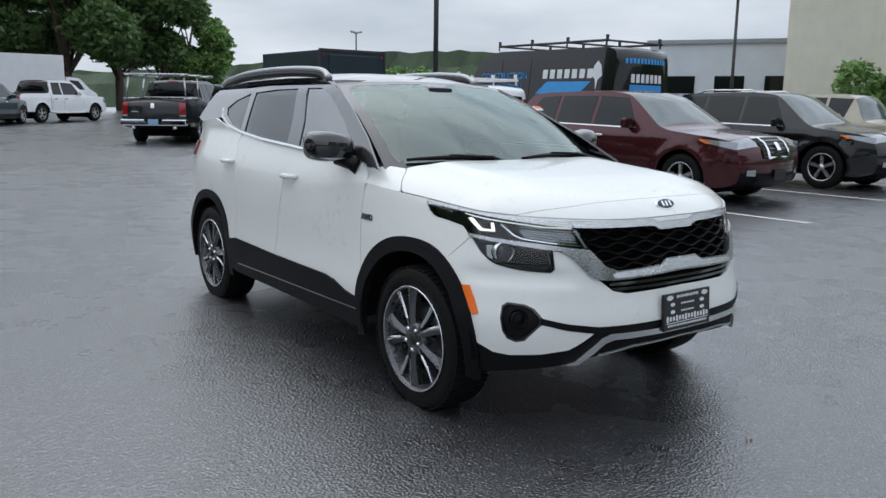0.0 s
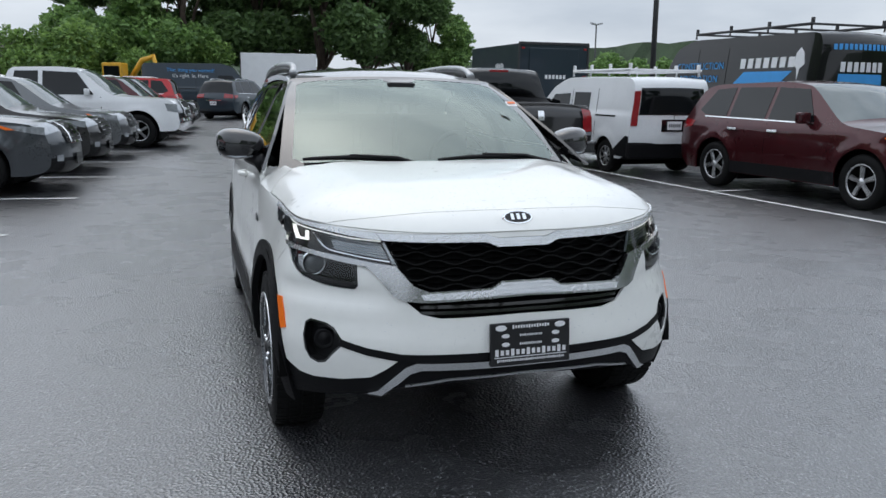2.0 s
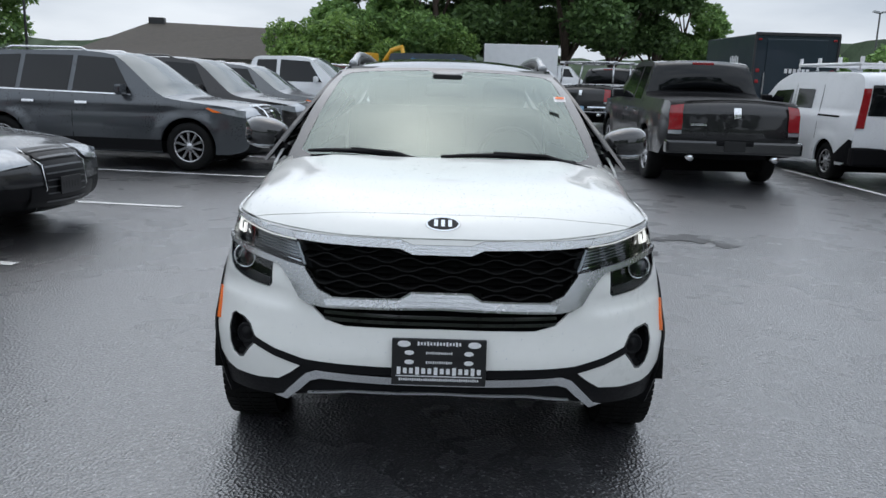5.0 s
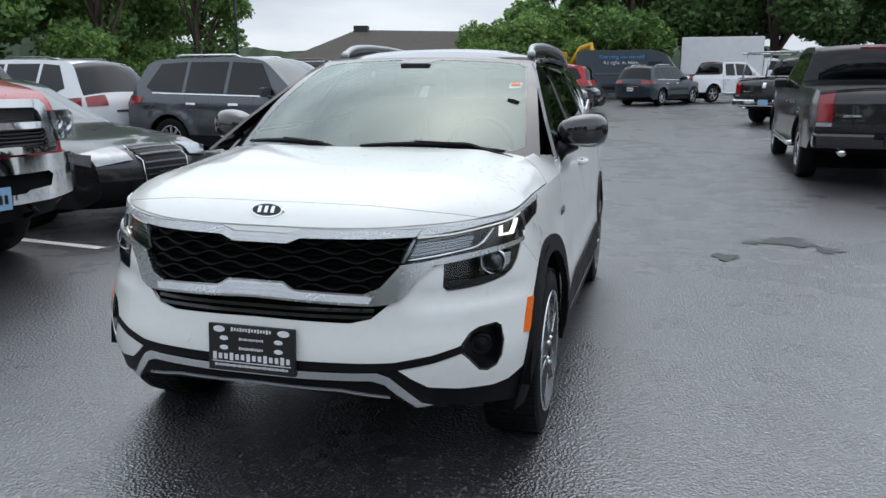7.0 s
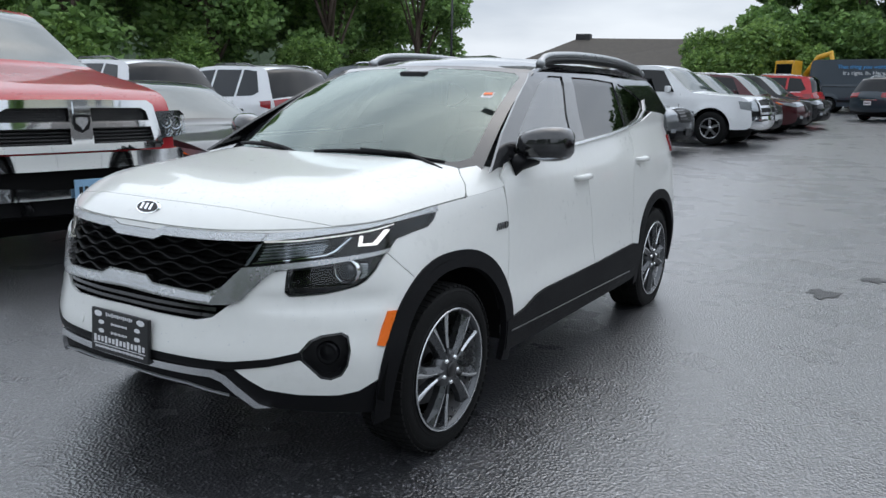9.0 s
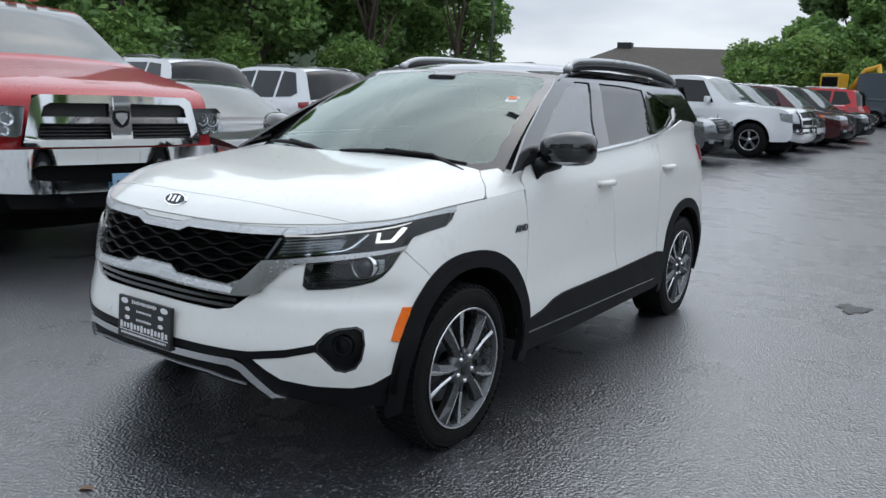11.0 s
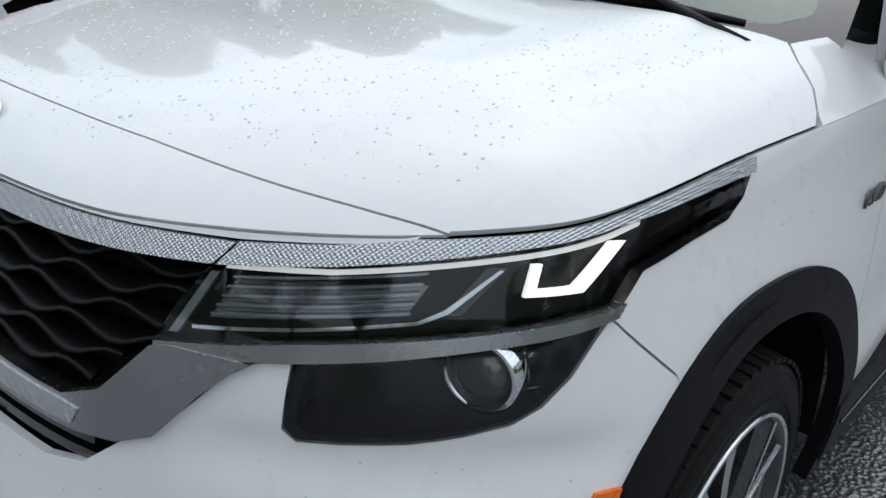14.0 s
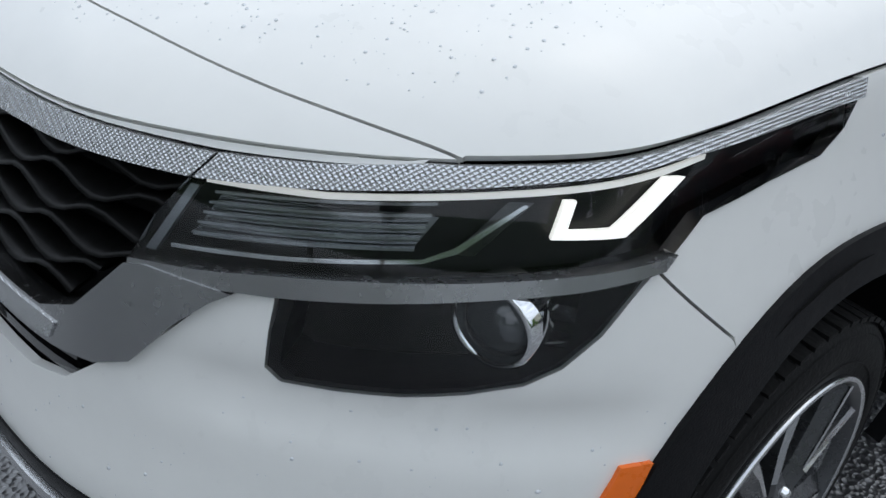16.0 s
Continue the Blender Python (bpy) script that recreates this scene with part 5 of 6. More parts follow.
def heavy_front(car):
    """A big truck's face: chrome bumper with a slot, four-cell chrome grille, clear headlamps."""
    nose = lambda x, z: (x, -.10 + .17 * min(1.1, abs(x)) ** 3 + .10 * max(0, z - .95), z)
    prow = lambda x, z: (x, -.17 + .24 * min(1.1, abs(x)) ** 3, z)
    other = lambda pts: [(-x, z) for x, z in pts]
    C = M["bright_chrome"]
    slot = mirrored([(0, .765), (.60, .765), (.655, .735), (.62, .655), (.40, .645), (.36, .625), (0, .625)])
    panel("front_bumper", mirrored([(0, .885), (.60, .885), (.97, .875), (1.01, .84), (1.01, .62), (.93, .57), (.60, .555), (0, .555)]), prow, C, car, res=.08, lip=.16, holes=[slot], label="bright chrome bumper")
    panel("bumper_slot", slot, prow, M["dark"], car, res=.1, offset=-.05, lip=0)
    panel("lower_valance", mirrored([(0, .56), (.85, .56), (.80, .44), (0, .42)]), prow, M["cladding"], car, res=.12, offset=-.10)
    up = [(.085, 1.215), (.50, 1.212), (.545, 1.185), (.565, 1.112), (.085, 1.112)]
    dn = [(.085, 1.065), (.575, 1.065), (.598, .965), (.575, .950), (.085, .950)]
    cells = [up, dn, other(up), other(dn)]
    panel("grille_frame", mirrored([(0, 1.275), (.56, 1.270), (.615, 1.235), (.685, .930), (.66, .900), (0, .900)]), nose, C, car, res=.06, offset=.075, lip=.09, holes=cells, label="bright chrome grille frame")
    panel("grille_recess", mirrored([(0, 1.275), (.60, 1.27), (.70, .90), (0, .90)]), nose, M["dark"], car, res=.1, offset=.02, lip=0)
    for c in cells:
        for r in range(6):
            z0 = min(z for _, z in c) + .012 + r * (.026 if c in (dn, cells[3]) else .018)
            x0, x1 = sorted((.09 if c[0][0] > 0 else -.09, c[2][0]))
            pts = [nose(x0 + (x1 - x0) * k / 40, z0 + (.006 if (k + r) % 2 else -.006)) for k in range(41)]
            v, f = tube([(x, y - .035, z) for x, y, z in pts], .0035, 4)
            link_mesh("grille_wire", v, f, M["gloss_black"], car)
    panel("grille_badge", mirrored([(0, 1.165), (.060, 1.155), (.068, 1.11), (.048, 1.055), (0, 1.03)]), nose, M["lamp_black"], car, res=.03, offset=.088, lip=.02, label="dark shield badge")
    panel("badge_mark", mirrored([(0, 1.145), (.045, 1.14), (.048, 1.105), (.022, 1.075), (0, 1.05)]), nose, M["chrome"], car, res=.03, offset=.094, lip=.006)
    panel("grille_post", mirrored([(0, 1.262), (.052, 1.258), (.052, 1.17), (0, 1.172)]), nose, C, car, res=.03, offset=.085, lip=.02)
    lamp = [(.655, 1.185), (.93, 1.190), (.985, 1.15), (.99, .985), (.715, .965), (.690, .985)]
    for o in (lamp, other(lamp)):
        panel("headlamp_bowl", o, nose, M["lamp_clear_dark"], car, res=.06, offset=.012, lip=0)
        panel("headlamp", o, nose, M["lens"], car, res=.06, offset=.05, lip=.04, label="clear headlamp")
        sg = 1 if o is lamp else -1
        for x, z, r in ((.78, 1.10, .050), (.90, 1.09, .055), (.80, 1.015, .035), (.91, 1.01, .028)):
            p = nose(x, z)
            lathed("headlamp_cup", [(r, .03), (r * .9, .03), (r * .5, -.01), (.001, -.015)], C, car, Matrix.Translation((sg * x, p[1] - .012, z)) @ Matrix.Rotation(radians(-90), 4, "Z"), 20)
    pl = part("number_plate", boxed(.05, -.20, .615, .31, .012, .155, .004), M["plate_blue"], car)
    bm = bmesh.new()
    for i in range(6):
        box(bm, -.06 + i * .044, -.208, .61, .026, .002, .06)
    part("plate_print", bm, M["plate_black"], pl)
    for sg in (1, -1):
        v, f = tube([(sg * .42, -.10, .54), (sg * .42, -.17, .49), (sg * .42, -.06, .45)], .022, 6)
        link_mesh("tow_hook", v, f, M["cladding"], car)


def pickup(name, label, m, color, L=5.9, W=2.05, H=1.93, hood=1.20, belt=1.22, R=.41, cab=(1.55, 2.30, 3.95), heavy=False, rack=False, lit=False, plate="plate_blue", spokes=5):
    """A crew-cab pickup with a covered bed."""
    car = thing(name, label, "pickup truck", m, "parked cars")
    c0, c1, c2 = cab
    bed = belt + .08
    prof = [(.35, .40, "k"), (.16, .50, "k"), (.13, .62, "k"), (.12, .86, "p"), (.15, 1.18, "p"), (.30, 1.33, "p"), (c0, 1.55, "g"), (c1, H - .05, "p"), (c1 + .5, H, "p"), (c2 - .05, H - .03, "r"), (c2 + .06, bed + .02, "k"), (L - .06, bed, "p"), (L - .01, .80, "p"), (L - .03, .72, "k"), (L - .3, .50, "-")] if heavy else [(.35, .40, "k"), (.05, .42, "c"), (0, .60, "c"), (.02, .72, "k"), (.06, 1.0, "p"), (.22, hood - .02, "p"), (c0, hood + .05, "g"), (c1, H - .05, "p"), (c1 + .5, H, "p"), (c2 - .05, H - .03, "r"), (c2 + .06, bed + .02, "k"), (L - .06, bed, "p"), (L - .01, .80, "p"), (L - .03, .72, "k"), (L - .3, .50, "-")]
    B = Body(car, W, prof, belt, color, tumble=.30, sharp=.7)
    yf, yr = .98, L - 1.28
    B.build([(yf, R), (yr, R)], lambda r: r + .09, car_mats(color))
    wz0, wz1 = belt + .05, H - .13
    mid = (c1 + c2) / 2 + .05
    wins = [[(c0 + .42, wz0), (c1 + .05, wz1), (mid - .05, wz1 + .03), (mid - .05, wz0)], [(mid + .05, wz0), (mid + .05, wz1 + .03), (c2 - .20, wz1 + .02), (c2 - .12, wz0)]]
    for w in wins:
        B.flat("side_window", w, M["far_glass"])
    for y in (mid - .01, c2 - .08, c0 + .25):
        B.flat("door_seam", [(y, belt), (y + .014, belt), (y + .014, .62), (y, .62)], M["dark"], .002, lip=0)
    for y in (mid, c2 - .08):
        B.flat("door_handle", [(y - .26, belt - .12), (y - .06, belt - .12), (y - .06, belt - .16), (y - .26, belt - .16)], M["chrome"], .03, lip=.03)
    B.flat("bed_gap", [(c2 + .03, bed), (c2 + .055, bed), (c2 + .055, .6), (c2 + .03, .6)], M["dark"], .003, lip=0)
    hz = hood - .12
    g, hb = .68, .30
    if not heavy:
        B.face("headlamp", hz - hb + .06, hz - .01, .69, .99, M["lamp_clear"], pair=True, label="clear headlamp")
        B.flat("headlamp_wrap", [(.05, hz - hb + .08), (.05, hz - .02), (.34, hz), (.28, hz - hb + .12)], M["lamp_clear"], .008)
        B.face("grille", hz - hb, hz - .02, -.64, .64, M["lamp_black"], label="black mesh grille", nu=4)
        for z0, z1, v0, v1 in ((hz - .035, hz + .03, -g, g), (hz - hb - .03, hz - hb + .025, -g, g), (hz - hb / 2 - .03, hz - hb / 2 + .015, -g, g), (hz - hb, hz, -.05, .05), (hz - hb, hz, -g, -g + .06), (hz - hb, hz, g - .06, g)):
            B.face("grille_frame", z0, z1, v0, v1, M["chrome"], off=.035)
    if heavy:
        heavy_front(car)
        for k in range(5):
            part("roof_marker", boxed((k - 2) * .20, c1 + .10, H + .035, .09, .13, .045, .02), M["marker_tan"], car, "tan cab marker lamp")
    tz = bed - .08
    B.face("tail_lamp", tz - .34, tz, .80, .99, M["red_glow"] if lit else M["red_lamp"], rear=True, pair=True, label="red tail lamp", off=.02)
    B.face("tail_lamp_clear", tz - .40, tz - .35, .80, .99, M["lamp_clear"], rear=True, pair=True, off=.02)
    B.face("tailgate_groove", bed - .06, bed - .04, -.78, .78, M["dark"], rear=True, off=.004)
    B.face("tailgate_badge", tz - .17, tz - .05, -.055, .055, M["chrome"], rear=True, off=.012)
    B.face("script_badge", tz - .28, tz - .25, .45, .68, M["chrome"], rear=True, off=.008)
    part("rear_bumper", boxed(0, L + .02, .64, W * .97, .22, .20, .04), M["bright_chrome"] if rack else M["gloss_black"], car)
    part("rear_step", boxed(0, L + .09, .70, .55, .10, .07, .02), M["cladding"], car)
    pl = part("number_plate", boxed(0, L + .14, .66, .31, .012, .155, .004), M[plate], car)
    for sg in (1, -1):
        v, f = tube([(sg * .62, L - .2, .50), (sg * .62, L + .10, .48)], .05, 12)
        link_mesh("exhaust_tip", v, f, M["bright_chrome"], car)
    part("brake_lamp", boxed(0, c2 + .0, H - .05, .36, .05, .045, .01), M["red_glow"] if lit else M["red_lamp"], car)
    door_mirrors(B, c0 + .55, belt + .12, M["lamp_black"] if heavy else color)
    for sg in (1, -1):
        v, f = tube([(sg * (W / 2 - .02), yf + .65, .46), (sg * (W / 2 + .03), yf + .8, .44), (sg * (W / 2 + .03), yr - .75, .44), (sg * (W / 2 - .02), yr - .6, .46)], .04, 8)
        link_mesh("side_step", v, f, M["chrome"], car)
    part("underbody", boxed(0, L / 2, .55, W * .72, L * .82, .22), M["dark"], car)
    if rack:
        lift, hgt = bed + .02, H + .10
        for sg in (1, -1):
            x = sg * (W / 2 - .12)
            for y in (c2 + .35, L - .25):
                v, f = tube([(x, y, lift), (x * .93, y - .12, hgt)], .028, 6)
                link_mesh("rack_post", v, f, M["rim_silver"], car)
            v, f = tube([(x * .93, c1 + .2, hgt + .02), (x * .93, L - .1, hgt + .02)], .03, 6)
            link_mesh("rack_rail", v, f, M["rim_silver"], car)
            v, f = tube([(x, c2 + .2, lift + .03), (x, L - .1, lift + .03)], .03, 6)
            link_mesh("rack_base", v, f, M["rim_silver"], car)
        for y in (c1 + .5, c2 + .25, L - .35):
            v, f = tube([(-W / 2 + .05, y, hgt + .05), (W / 2 - .05, y, hgt + .05)], .028, 6)
            link_mesh("rack_bar", v, f, M["rim_silver"], car)
        v, f = tube([(-W / 2 + .12, c2 + .25, lift + .06), (W / 2 - .12, c2 + .25, lift + .06)], .028, 6)
        link_mesh("rack_bar", v, f, M["rim_silver"], car)
    for y in (yf, yr):
        # near-black filler, its colour standing in for the arch's shade
        part("wheel_shade_box", boxed(0, y, R + .14, W * .76, 2 * R + .05, 2 * R - .1), M["dark"], car)
        for sg in (1, -1):
            road_wheel(car, sg * (W / 2 - .02), y, R, R * .60, spokes)
    return car


def van(name, label, m, color, L=6.0, W=2.05, H=2.6, cowl=.9, top=1.75, hood=1.25, belt=1.35, R=.36, windows=True, rear_glass=True, lamp="tall", rackc=None):
    """A panel van."""
    car = thing(name, label, "van", m, "parked vans")
    prof = [(.30, .28, "k"), (.03, .34, "k"), (0, .60, "p"), (.10, hood - .25, "p"), (cowl, hood + .05, "g"), (top, H - .18, "p"), (top + .6, H, "p"), (L - .12, H - .03, "p"), (L - .02, H - .20, "p"), (L, .62, "k"), (L - .04, .40, "k"), (L - .3, .30, "-")]
    B = Body(car, W, prof, belt, color, tumble=.10, sharp=.5, bulge=.07)
    yf, yr = .95, L - (1.0 if L > 5 else .82)
    B.build([(yf, R), (yr, R)], lambda r: r + .06, car_mats(color))
    B.flat("cab_window", [(cowl + .40, belt + .02), (top + .05, min(H - .35, belt + .62)), (top + .75, min(H - .32, belt + .62)), (top + .75, belt - .05)], M["far_glass"])
    if windows:
        B.flat("cargo_window", [(top + .95, belt + .0), (top + .95, H - .30), (top + 1.6, H - .30), (top + 1.6, belt)], M["far_glass"])
    for y in (top + .85, top + 1.9):
        B.flat("door_seam", [(y, H - .22), (y + .016, H - .22), (y + .016, .45), (y, .45)], M["dark"], .002, lip=0)
    if L > 5:
        B.flat("rub_strip", [(yf + R + .06, .62), (yr - R - .06, .62), (yr - R - .06, .50), (yf + R + .06, .50)], M["cladding"], .015, lip=.015)
    B.flat("slide_rail", [(top + 1.9, belt - .08), (L - .5, belt - .08), (L - .5, belt - .11), (top + 1.9, belt - .11)], M["dark"], .004)
    B.face("headlamp", hood - .45, hood - .20, .62, .98, M["lamp_clear"], pair=True)
    B.face("grille", hood - .48, hood - .28, -.55, .55, M["lamp_black"])
    if rear_glass:
        B.face("rear_window", belt - .06, H - .22, -.84, .84, M["far_glass"], rear=True, off=.006)
    B.face("door_split", .55, H - .22, -.008, .008, M["dark"], rear=True, off=.003, nv=1)
    B.face("tail_lamp", .92, 1.55, .86, 1.0, M["red_lamp"], rear=True, pair=True, off=.02, label="tall red tail lamp")
    B.face("plate_recess", .82, 1.04, -.75, .30, M["gloss_black"], rear=True, off=.008)
    number_plate(B, .93, True, M["plate_white"])
    part("rear_bumper", boxed(0, L + .0, .47, W * .98, .16, .30, .04), M["cladding"], car)
    B.flat("bumper_corner", [(L - .02, .35), (L - .02, .72), (L - .10, .74), (L - .52, .44), (L - .52, .35)], M["cladding"], .012, lip=.012)
    door_mirrors(B, cowl + .55, belt + .12, M["cladding"])
    part("underbody", boxed(0, L / 2, .38, W * .8, L * .85, .2), M["dark"], car)
    if rackc:
        for y in np.linspace(top + .7, L - .3, 4):
            v, f = tube([(-W / 2 + .15, y, H + .02), (-W / 2 + .15, y, H + .12), (W / 2 - .15, y, H + .12), (W / 2 - .15, y, H + .02)], .025, 6)
            link_mesh("rack_bar", v, f, rackc, car)
            for sg in (1, -1):
                part("rack_stop", boxed(sg * (W / 2 - .17), y, H + .17, .05, .06, .14, .01), rackc, car)
        for sg in (1, -1):
            v, f = tube([(sg * (W / 2 - .15), top + .7, H + .12), (sg * (W / 2 - .15), L - .25, H + .12)], .03, 6)
            link_mesh("rack_rail", v, f, rackc, car)
    for y in (yf, yr):
        # arch shade put in as a dark block between the wheels
        part("wheel_shade_box", boxed(0, y, R + .12, W * .78, 2 * R + .05, 2 * R - .1), M["dark"], car)
        for sg in (1, -1):
            road_wheel(car, sg * (W / 2 - .03), y, R, R * .6, 8, "rim_silver")
    return car, B


def box_truck(name, label, m, color, L=6.6, W=2.3, H=3.05, base=.75, cab_color=None, open_top=False):
    """A cab with a cargo box."""
    car = thing(name, label, "truck", m, "parked trucks")
    y0 = 1.9
    part("cargo_box", boxed(0, (y0 + L) / 2, (base + H) / 2, W, L - y0, H - base, .04), color, car)
    for sg in (1, -1):
        part("corner_rail", boxed(sg * (W / 2), L, (base + H) / 2, .06, .06, H - base, .01), M["dark_steel"], car)
        part("tail_lamp", boxed(sg * (W / 2 - .12), L + .02, base + 1.2, .10, .03, .10, .01), M["red_lamp"], car)
        part("tail_lamp", boxed(sg * (W / 2 - .12), L + .02, base + .9, .10, .03, .10, .01), M["red_lamp"], car)
        part("tail_lamp", boxed(sg * (W / 2 - .12), L + .02, H - .15, .10, .03, .06, .01), M["red_lamp"], car)
        part("grab_handle", boxed(sg * (W / 2 - .3), L + .04, base + .85, .03, .05, .6, .01), M["rim_silver"], car)
    part("rear_door", boxed(0, L + .015, (base + H) / 2, W * .72, .04, (H - base) * .88, .02), color, car)
    part("top_rail", boxed(0, L, H, W + .02, .08, .08, .01), M["dark_steel"], car)
    part("rear_bumper", boxed(0, L + .05, .55, W * .95, .15, .15, .02), M["cladding"], car)
    prof = [(.2, .45, "k"), (0, .6, "p"), (.05, 1.25, "p"), (.45, 1.5, "g"), (1.0, 2.2, "p"), (1.8, 2.3, "p"), (1.9, .6, "-")]
    B = Body(car, W * .92, prof, 1.45, cab_color or color, tumble=.15, sharp=.5)
    B.build([(.85, .42)], lambda r: r + .08, car_mats(cab_color or color))
    B.flat("cab_window", [(.75, 1.5), (1.1, 2.05), (1.6, 2.08), (1.6, 1.5)], M["far_glass"])
    part("chassis", boxed(0, L / 2 + .5, .6, W * .5, L - 1.2, .3), M["dark"], car)
    for y in (.9, L - 1.5):
        for sg in (1, -1):
            road_wheel(car, sg * (W / 2 - .05), y, .42, .25, 8, "rim_silver")
    return car


def facing(nose_x, nose_y, turn):
    """A vehicle by its nose and heading, tilted with the slope it stands on."""
    tail = nose_y + 4.8 * math.cos(radians(turn))
    tilt = math.degrees(math.atan((rise(tail) - rise(nose_y)) / 4.8))
    return pose(nose_x, nose_y, rise(nose_y), tilt, 0, turn)


def row(y, back=0.0):
    """A bay of the row on the near side: noses to the lane."""
    return facing(-2.9 + 0.105 * (y - 10.4) - back, y, 83)


charcoal, graphite, slate = paint("charcoal_paint", (.022, .022, .023)), paint("graphite_paint", (.13, .135, .14), .6), paint("slate_paint", (.075, .082, .09), .6)
bright_white, snow = paint("bright_white_paint", (.74, .75, .76), 0), paint("silver_white_paint", (.60, .61, .62), .2)
ruby, red, scarlet = paint("ruby_paint", (.055, .008, .011), .5), paint("red_paint", (.36, .012, .018), 0), paint("scarlet_paint", (.45, .015, .02), .1)
ink, night = paint("black_paint", (.007, .007, .008), .1, .2), paint("night_blue_paint", (.022, .034, .046), .1, .4)
tan, grey_green = paint("tan_paint", (.42, .38, .30), 0), paint("grey_paint", (.19, .19, .18), .5)

# the row with its noses to the lane
pickup("pickup_truck", "red heavy-duty pickup with a large chrome grille", row(1.97, -.58), red, L=6.1, H=2.12, hood=1.40, belt=1.44, R=.42, heavy=True)
wagon("sedan", "dark grey sports sedan with a mesh grille", row(4.66, .08), paint("gunmetal_paint", (.022, .023, .025), .2), L=4.68, W=1.82, H=1.43, hood=.93, belt=.93, cowl=1.45, top=2.3, back=4.25, R=.33, face="rim_grey", spokes=10, chrome=False, rails=False, sedan=True)
wagon("parked_suv", "grey mid-size SUV with chrome grille trim and roof rails", row(10.42), slate, L=5.0, W=1.96, H=1.78, hood=1.06, belt=1.10, cowl=1.35, top=2.2, back=4.65, R=.37, spokes=10, grille="chrome")
wagon("parked_suv", "near-black SUV with a slotted grille", row(13.3, .1), paint("dark_umber_paint", (.03, .028, .028), .5), L=4.8, chrome=False)
wagon("parked_suv", "silver-grey compact SUV among the row", row(16.1, .1), graphite, L=4.65, W=1.86, H=1.68, hood=1.03, belt=1.05)
pickup("pickup_truck", "white crew-cab pickup with chrome bumper", row(19.2, -.75), bright_white)
wagon("parked_suv", "dark red SUV among the row", row(25.0, -.3), ruby, L=4.9)
wagon("parked_suv", "pale silver SUV among the row", row(22.1, -.2), snow, L=4.7)
wagon("parked_suv", "black SUV among the row", row(27.9, -.2), ink, L=4.8)
wagon("parked_suv", "red SUV at the end of the row", facing(-6.0, 31.5, -95), scarlet, L=4.6, tail=True)
# second row behind, tails this way
wagon("parked_suv", "white SUV with dark rear glass, tail towards the lane", facing(-13.0, 11.0, -97), bright_white, L=4.82, H=1.76, rails=True, chrome=False)
wagon("parked_suv", "white SUV with black roof rails and dark glass", facing(-13.2, 8.0, -97), bright_white, L=4.82, H=1.80, chrome=False)
wagon("parked_suv", "black SUV behind the white ones", facing(-17.5, 16.5, -97), ink, L=4.8, H=1.85)
# across the lane
pickup("pickup_truck", "dark grey crew-cab pickup, tailgate towards the lane", facing(4.45, 15.15, 178), charcoal, plate="plate_black")
work_van, WV = van("work_van", "small white cargo van with a white roof rack", facing(7.35, 14.9, 181), bright_white, L=4.60, W=1.83, H=1.82, cowl=.75, top=1.45, hood=1.10, belt=1.18, R=.32, rackc=M["plate_white"])
wagon("parked_suv", "dark red SUV with chrome window trim", facing(8.28, 4.75, 2), ruby, L=4.87, W=1.99, H=1.70, hood=1.07, belt=1.08, cowl=1.35, top=2.15, back=4.5, R=.37, rails=False, grille="chrome", plate="plate_blue")
wagon("parked_suv", "black SUV with chrome window line and dark wheels", facing(12.4, 4.75, 2), ink, L=4.95, W=1.98, H=1.78, hood=1.10, belt=1.10, R=.40, face="rim_silver")
wagon("parked_suv", "tan boxy off-roader with black trim", facing(18.2, 6.5, 2), tan, L=4.6, W=1.88, H=1.86, hood=1.15, belt=1.20, cowl=1.4, top=1.75, back=4.45, chrome=False, rails=False)
trade_van, TV = van("trade_van", "tall black trade van with sign writing and a roof rack", facing(10.95, 15.9, 180), ink, L=6.3, W=2.05, H=2.72, windows=False, rear_glass=False, rackc=M["dark_steel"])
box_truck("delivery_truck", "dark blue-grey delivery truck with a tall box", facing(9.95, 26.8, 178), night, H=2.95)
pickup("pickup_truck", "dark grey pickup with an aluminium ladder rack over its bed", facing(7.6, 27.4, 145), charcoal, rack=True)
pickup("pickup_truck", "grey crew-cab pickup standing far off", facing(9.6, 36.5, 175), grey_green, heavy=False)
pickup("pickup_truck", "white pickup standing far off", facing(6.6, 42.0, 130), bright_white)
blue_van, BV = van("delivery_van", "dark blue delivery van with a slogan on its side", facing(3.1, 43.0, 85), night, L=6.4, H=2.6, windows=False, rear_glass=False)
box_truck("dump_truck", "dump truck with a red cab and a black body", facing(-6.0, 52.0, -88), M["cladding"], L=7.5, H=2.6, base=1.1, cab_color=scarlet)
box_truck("cargo_truck", "white box truck by the trees", facing(9.5, 54.0, 85), bright_white, H=3.6, L=7)
wagon("parked_suv", "dark SUV standing far off", facing(2.4, 38.5, 150), night, L=4.7)


M["machine_yellow"] = mat("machine_yellow", (.62, .33, .02), .45, vary=.2, scale=4)


